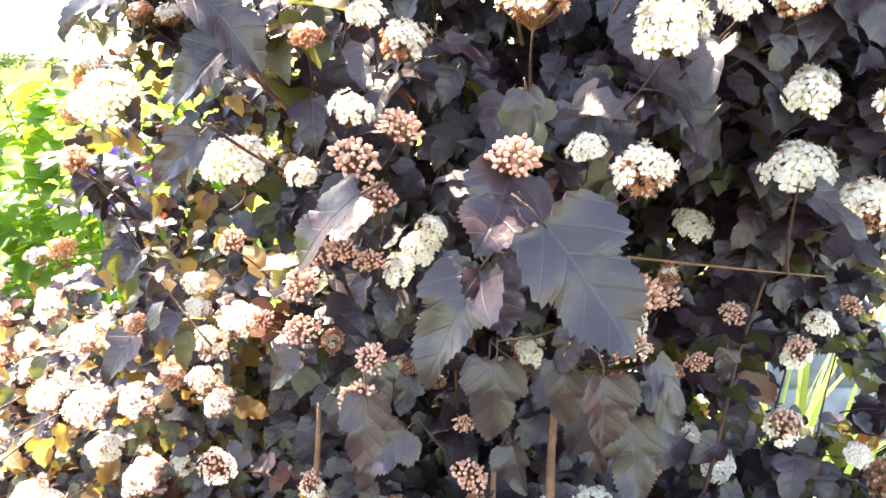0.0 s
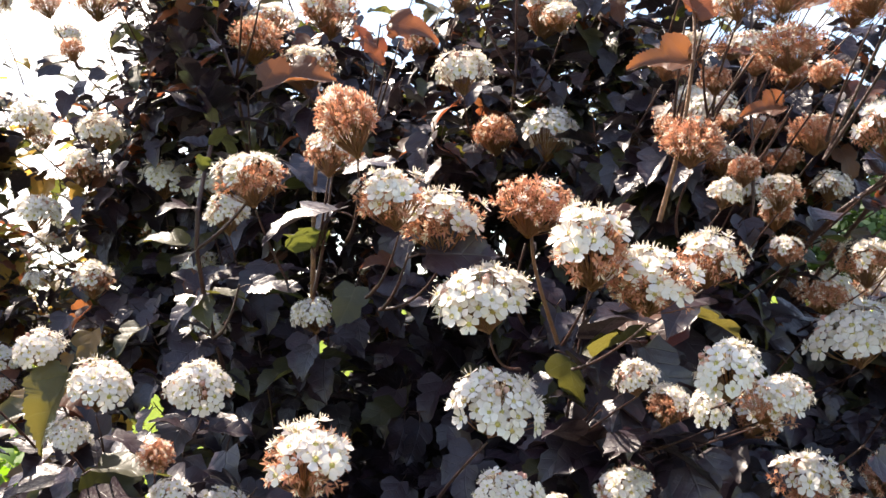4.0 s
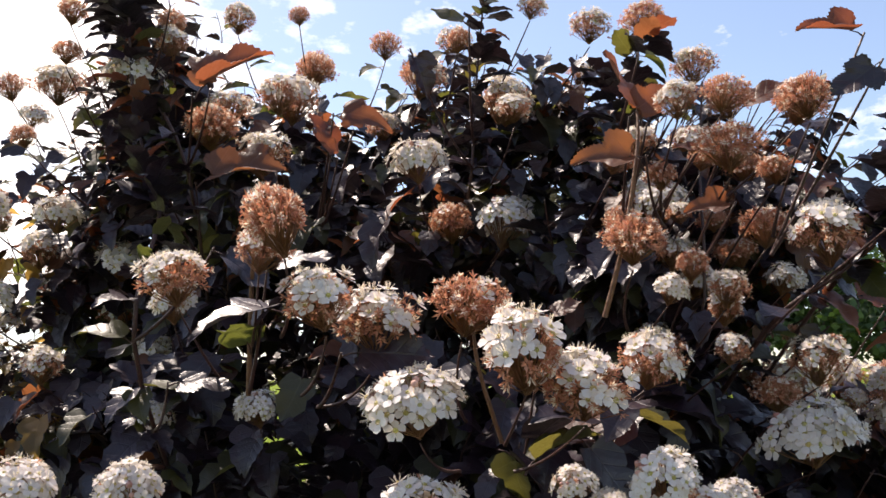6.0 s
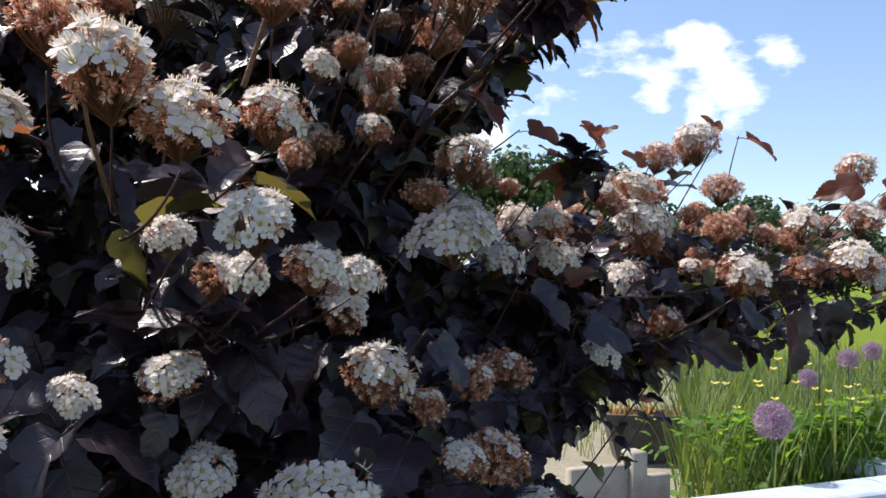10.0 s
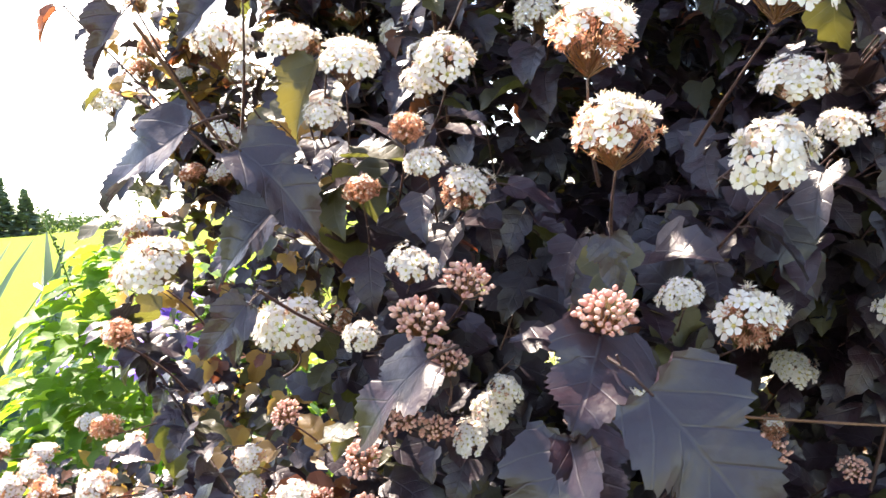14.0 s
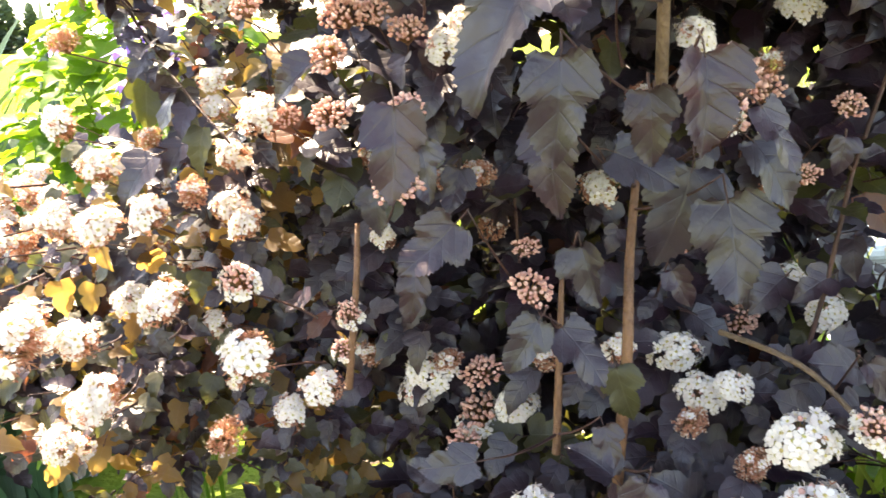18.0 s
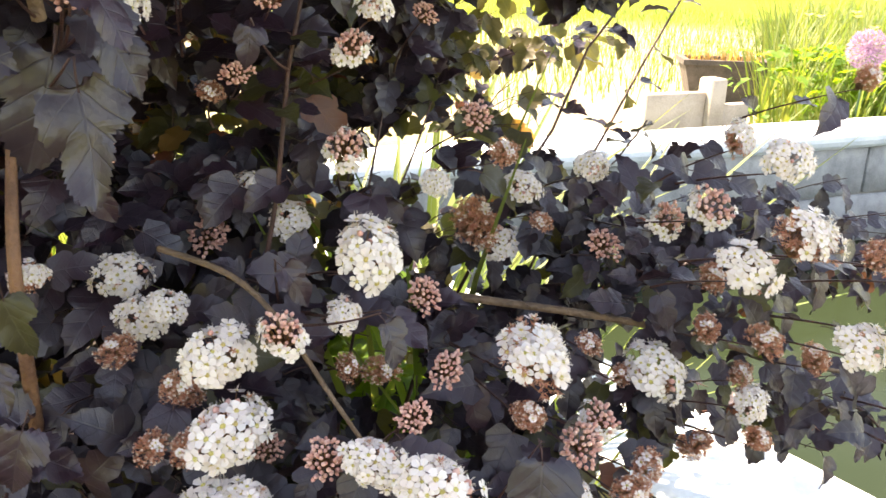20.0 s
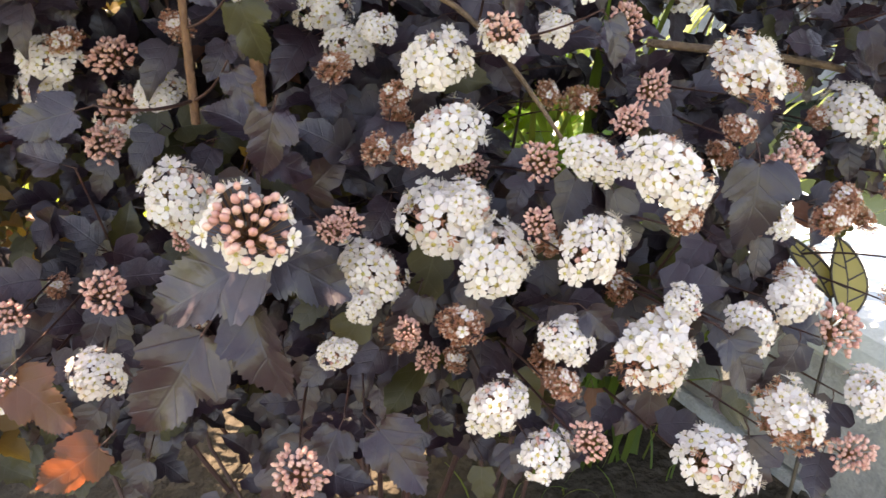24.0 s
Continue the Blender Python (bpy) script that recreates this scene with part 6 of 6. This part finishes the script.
grass_patch("lawn_grass", "short pale grass on the gravel beyond the pond", (6.0, 10.0), (5.0, 5.0), 9000, 0.26, 0.012, 5, 0.2)
grass_patch("arching_grass", "pale arching grass leaves beside the pond", (0.47, 1.12), (0.09, 0.24), 210, 0.80, 0.014, 6, 0.26)
grass_patch("weeds", "small pale weeds and dry stems on bare soil", (0.25, 0.62), (0.4, 0.25), 140, 0.07, 0.003, 8, 0.3)


def leaf_heap(name, label, spots, material, seed):
    """Low broad-leaved plants: (place, spread, height, count, leaf length)."""
    r = random.Random(seed)
    g = Geo()
    for (cx, cy), (sx, sy), top, n, size in spots:
        for _ in range(n):
            at = Vector((cx + r.gauss(0, 0.5) * sx, cy + r.gauss(0, 0.5) * sy, top * (1 - 0.8 * r.random() ** 1.5)))
            d = (rand_way(r) + Vector((0, 0, r.uniform(-0.5, 0.6)))).normalized()
            m = Matrix.Translation(at) @ frame_from(d, Vector((r.uniform(-0.4, 0.4), r.uniform(-0.4, 0.4), 1))).to_4x4() @ Matrix.Scale(size * r.uniform(0.6, 1.3), 4)
            src = r.choice(LEAF_LIGHT)
            k = len(g.v)
            g.v.extend([m @ v for v in src.v])
            g.uv.extend(src.uv)
            g.f.extend([tuple(q + k for q in f) for f in src.f])
            g.m.extend([0] * len(src.f))
    thing(name, label, "plants", kind="stuff", mesh=g.mesh(name, [material]))


leaf_heap("broad_weeds", "green broad-leaved weeds among the tall grass", (((4.0, 3.3), (0.9, 0.25), 0.55, 700, 0.07), ((5.2, 3.4), (0.8, 0.3), 0.6, 500, 0.08), ((0.36, 1.10), (0.2, 0.2), 0.50, 420, 0.05)), LEAF_GREEN, 21)


def build_pebbles():
    r = random.Random(12)
    g = Geo()
    for _ in range(900):
        at = Vector((r.uniform(-0.25, 0.75), r.uniform(0.12, 0.75), 0.0))
        s = r.uniform(0.004, 0.016)
        bead(g, at, Vector((r.uniform(-1, 1), r.uniform(-1, 1), r.uniform(0.2, 1))).normalized(), s, r.uniform(0.6, 1.0))
    thing("soil_crumbs", "dark crumbs and small stones on the soil", "soil", kind="stuff", mesh=g.mesh("soil_crumbs", [SOIL], smooth=False))


build_pebbles()


def build_yellow_flowers():
    r = random.Random(44)
    g = Geo()
    for _ in range(40):
        x = r.uniform(3.4, 5.6)
        at = Vector((x, r.uniform(3.0, 3.6), r.uniform(0.45, 0.85)))
        g.tube([Vector((at.x, at.y, -0.01)), at], [0.003, 0.002], 4, 1)
        for k in range(5):
            a = k * 1.2566 + r.uniform(-0.2, 0.2)
            o, sd = Vector((math.cos(a), math.sin(a), 0.5)) * 0.03, Vector((-math.sin(a), math.cos(a), 0)) * 0.012
            g.add([at, at + o * 0.6 - sd, at + o, at + o * 0.6 + sd], [(0, 1, 2, 3)])
    thing("yellow_flowers", "small yellow flowers among the tall grass", "flowers", kind="stuff", mesh=g.mesh("yellow_flowers", [YELLOW, GRASS_GREEN]))


build_yellow_flowers()


def build_allium(x, y, z, size):
    r = random.Random(int(x * 100))
    a = thing("allium", "round mauve allium flower head on a tall green stem", "flower", (x, y, 0), "alliums in the grass")
    g = Geo()
    g.tube([Vector((0.02, 0, -0.01)), Vector((0.01, 0.01, z * 0.5)), Vector((0, 0, z))], [0.006, 0.005, 0.004], 6)
    part("stem", g.mesh("stem", [BLADE_GREEN]), a)
    g = Geo()
    for i in range(150):
        th, ph = math.acos(1 - 2 * (i + 0.5) / 150), i * 2.39996
        w = Vector((math.sin(th) * math.cos(ph), math.sin(th) * math.sin(ph), math.cos(th)))
        withered(g, Vector((0, 0, z)) + w * size * r.uniform(0.85, 1.0), w, size * 0.2, r)
        g.tube([Vector((0, 0, z)), Vector((0, 0, z)) + w * size * 0.9], [0.0008, 0.0008], 3)
    part("flower_head", g.mesh("flower_head", [ALLIUM], smooth=False), a)


for spot in ((3.35, 2.98, 0.59, 0.09), (4.09, 3.14, 0.86, 0.055), (3.9, 3.24, 0.75, 0.05), (4.46, 3.05, 0.97, 0.06), (4.9, 3.6, 0.86, 0.06), (4.3, 3.5, 0.95, 0.05)):
    build_allium(*spot)


def build_edging():
    e = thing("timber_edging", "low weathered timber bed edging with a square post", "edging", (0, 0, 0))
    for lo, hi in (((2.28, 3.13, -0.05), (2.60, 3.18, 0.40)), ((2.69, 3.13, -0.05), (2.85, 3.18, 0.34))):
        g = Geo()
        box_geo(g, lo, hi, 0.006)
        part("board", g.mesh("board", [TIMBER]), e)
    g = Geo()
    box_geo(g, (2.60, 3.10, -0.1), (2.69, 3.20, 0.46), 0.01)
    part("post", g.mesh("post", [TIMBER]), e)


def build_planter():
    """A tapered trough, wider at its rim, filled with dry earth and straggling plants."""
    m = Matrix.Rotation(radians(-28), 4, "Z")
    pot = thing("planter_trough", "dark weathered wooden planter trough with dry earth", "planter", (4.08, 4.82, 0.0))
    g = Geo()
    rings = [(0.20, 0.12, 0.0), (0.285, 0.165, 0.30), (0.30, 0.175, 0.30), (0.30, 0.175, 0.335), (0.255, 0.14, 0.335), (0.24, 0.13, 0.27)]
    vs = [m @ Vector((sx * w, sy * d, z)) for w, d, z in rings for sx, sy in ((-1, -1), (1, -1), (1, 1), (-1, 1))]
    fs = [(k * 4 + q, k * 4 + (q + 1) % 4, k * 4 + 4 + (q + 1) % 4, k * 4 + 4 + q) for k in range(len(rings) - 1) for q in range(4)]
    g.add(vs, fs)
    part("body", g.mesh("body", [POT], smooth=False), pot)
    g = Geo()
    g.add([m @ Vector((sx * 0.245, sy * 0.135, 0.30)) for sx, sy in ((-1, -1), (1, -1), (1, 1), (-1, 1))], [(0, 1, 2, 3)])
    part("earth", g.mesh("earth", [SOIL]), pot)
    r = random.Random(9)
    g = Geo()
    for _ in range(130):
        blade(g, m @ Vector((r.uniform(-0.23, 0.23), r.uniform(-0.12, 0.12), 0.29)), rand_way(r), r.uniform(0.05, 0.16), 0.012, r.uniform(0.1, 0.5), r, 4)
    part("seedling", g.mesh("seedling", [LEAF_AMBER]), pot, None, "sparse brownish young growth", "stuff")
    return pot


build_edging()
build_planter()


# ---- far trees ----
def build_conifer(x, y, h, w, seed):
    r = random.Random(seed)
    t = thing("conifer", "narrow conifer on the field's edge, its green paled for distance haze", "tree", (x, y, rise(x, y) - 0.3), "conifers along the field")
    g = Geo()
    g.tube([Vector((0, 0, 0)), Vector((0, 0, h * 0.6)), Vector((0, 0, h * 0.97))], [h * 0.02, h * 0.012, h * 0.003], 6)
    part("trunk", g.mesh("trunk", [BARK]), t)
    g = Geo()
    for i in range(520):
        k = r.random() ** 0.8
        z = h * (0.06 + 0.94 * k)
        a = r.uniform(0, 6.28)
        rad = w * (1 - k) ** 0.85 * r.uniform(0.45, 1.1) + 0.03 * w
        out = Vector((math.cos(a), math.sin(a), 0))
        at = out * rad * 0.35 + Vector((0, 0, z))
        tip = out * rad + Vector((0, 0, z - 0.15 * rad + r.uniform(-0.1, 0.25) * w))
        sd = Vector((-math.sin(a), math.cos(a), r.uniform(-0.4, 0.4))) * w * 0.16
        g.add([at, at.lerp(tip, 0.5) - sd, tip, at.lerp(tip, 0.5) + sd], [(0, 1, 2, 3)])
    # crown colour already holds the haze of some 120 m of air
    part("crown", g.mesh("crown", [HAZED_PINE], smooth=False), t)


def build_broadleaf(x, y, h, w, seed, name="tree", label="broad green tree beyond the garden", n=6500):
    r = random.Random(seed)
    t = thing(name, label, name, (x, y, rise(x, y) - 0.3), "trees beyond the garden")
    g = Geo()
    g.tube([Vector((0, 0, 0)), Vector((0.05 * w, 0, h * 0.3)), Vector((0, 0, h * 0.6))], [h * 0.035, h * 0.025, h * 0.01], 8)
    for k in range(7):
        a = k * 0.9 + r.uniform(-0.3, 0.3)
        g.tube([Vector((0, 0, h * 0.32)), Vector((math.cos(a) * w * 0.3, math.sin(a) * w * 0.3, h * 0.5)), Vector((math.cos(a) * w * 0.6, math.sin(a) * w * 0.6, h * r.uniform(0.6, 0.8)))],
               [h * 0.014, h * 0.009, h * 0.003], 5)
    part("trunk", g.mesh("trunk", [BARK]), t)
    lumps = [(Vector((r.gauss(0, 0.42) * w, r.gauss(0, 0.42) * w, h * r.uniform(0.32, 0.9))), w * r.uniform(0.24, 0.44)) for _ in range(26)]
    g = Geo()
    for i in range(n):
        c, s = r.choice(lumps)
        d = Vector((r.gauss(0, 1), r.gauss(0, 1), r.gauss(0, 1))).normalized()
        p = c + d * s * r.uniform(0.45, 1.05)
        if p.z > h:
            continue
        p.z = max(p.z, h * 0.12)
        q = Vector((r.gauss(0, 1), r.gauss(0, 1), r.gauss(0, 1))).normalized()
        u = d.cross(q).normalized() * w * r.uniform(0.03, 0.06)
        v = (d + q * 0.7).cross(u).normalized() * w * r.uniform(0.03, 0.06)
        g.add([p - u, p - v * 0.8, p + u, p + v], [(0, 1, 2, 3)])
    part("crown", g.mesh("crown", [TREE_LEAF], smooth=False), t)


def placed(turn, dist):
    return math.sin(radians(turn)) * dist, math.cos(radians(turn)) * dist


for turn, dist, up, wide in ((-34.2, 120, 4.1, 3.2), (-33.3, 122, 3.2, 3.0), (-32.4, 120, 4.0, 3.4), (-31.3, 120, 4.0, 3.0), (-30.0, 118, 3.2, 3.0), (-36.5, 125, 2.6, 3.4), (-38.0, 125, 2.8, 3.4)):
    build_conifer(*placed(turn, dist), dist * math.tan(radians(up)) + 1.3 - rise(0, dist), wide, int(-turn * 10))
for turn, dist, up, wide in ((-36.2, 128, 2.5, 6.5), (-34.5, 128, 2.4, 6.5), (-32.7, 128, 2.5, 6.5), (-31, 128, 2.3, 6.0), (-29.2, 130, 1.9, 5.0), (-38.5, 128, 2.7, 6.5), (-27.5, 135, 1.5, 4.0), (-25.5, 140, 1.5, 4.0)):
    build_broadleaf(*placed(turn, dist), dist * math.tan(radians(up)) + 1.3 - rise(0, dist), wide, int(-turn * 7), "bush", "rounded green hedge bush at the field's far edge", 900)
for turn, dist, up, wide in ((26, 48, 8.5, 3.6), (32, 46, 9.8, 4.0), (38.5, 48, 8.9, 3.6), (43, 55, 6.0, 3.4), (47.5, 52, 6.6, 3.2), (52, 60, 4.6, 3.2), (56, 60, 4.4, 3.4), (60, 64, 4.5, 3.5), (20, 55, 6, 3.5)):
    build_broadleaf(*placed(turn, dist), dist * math.tan(radians(up)) + 1.3 - rise(0, dist), wide, int(turn * 7))
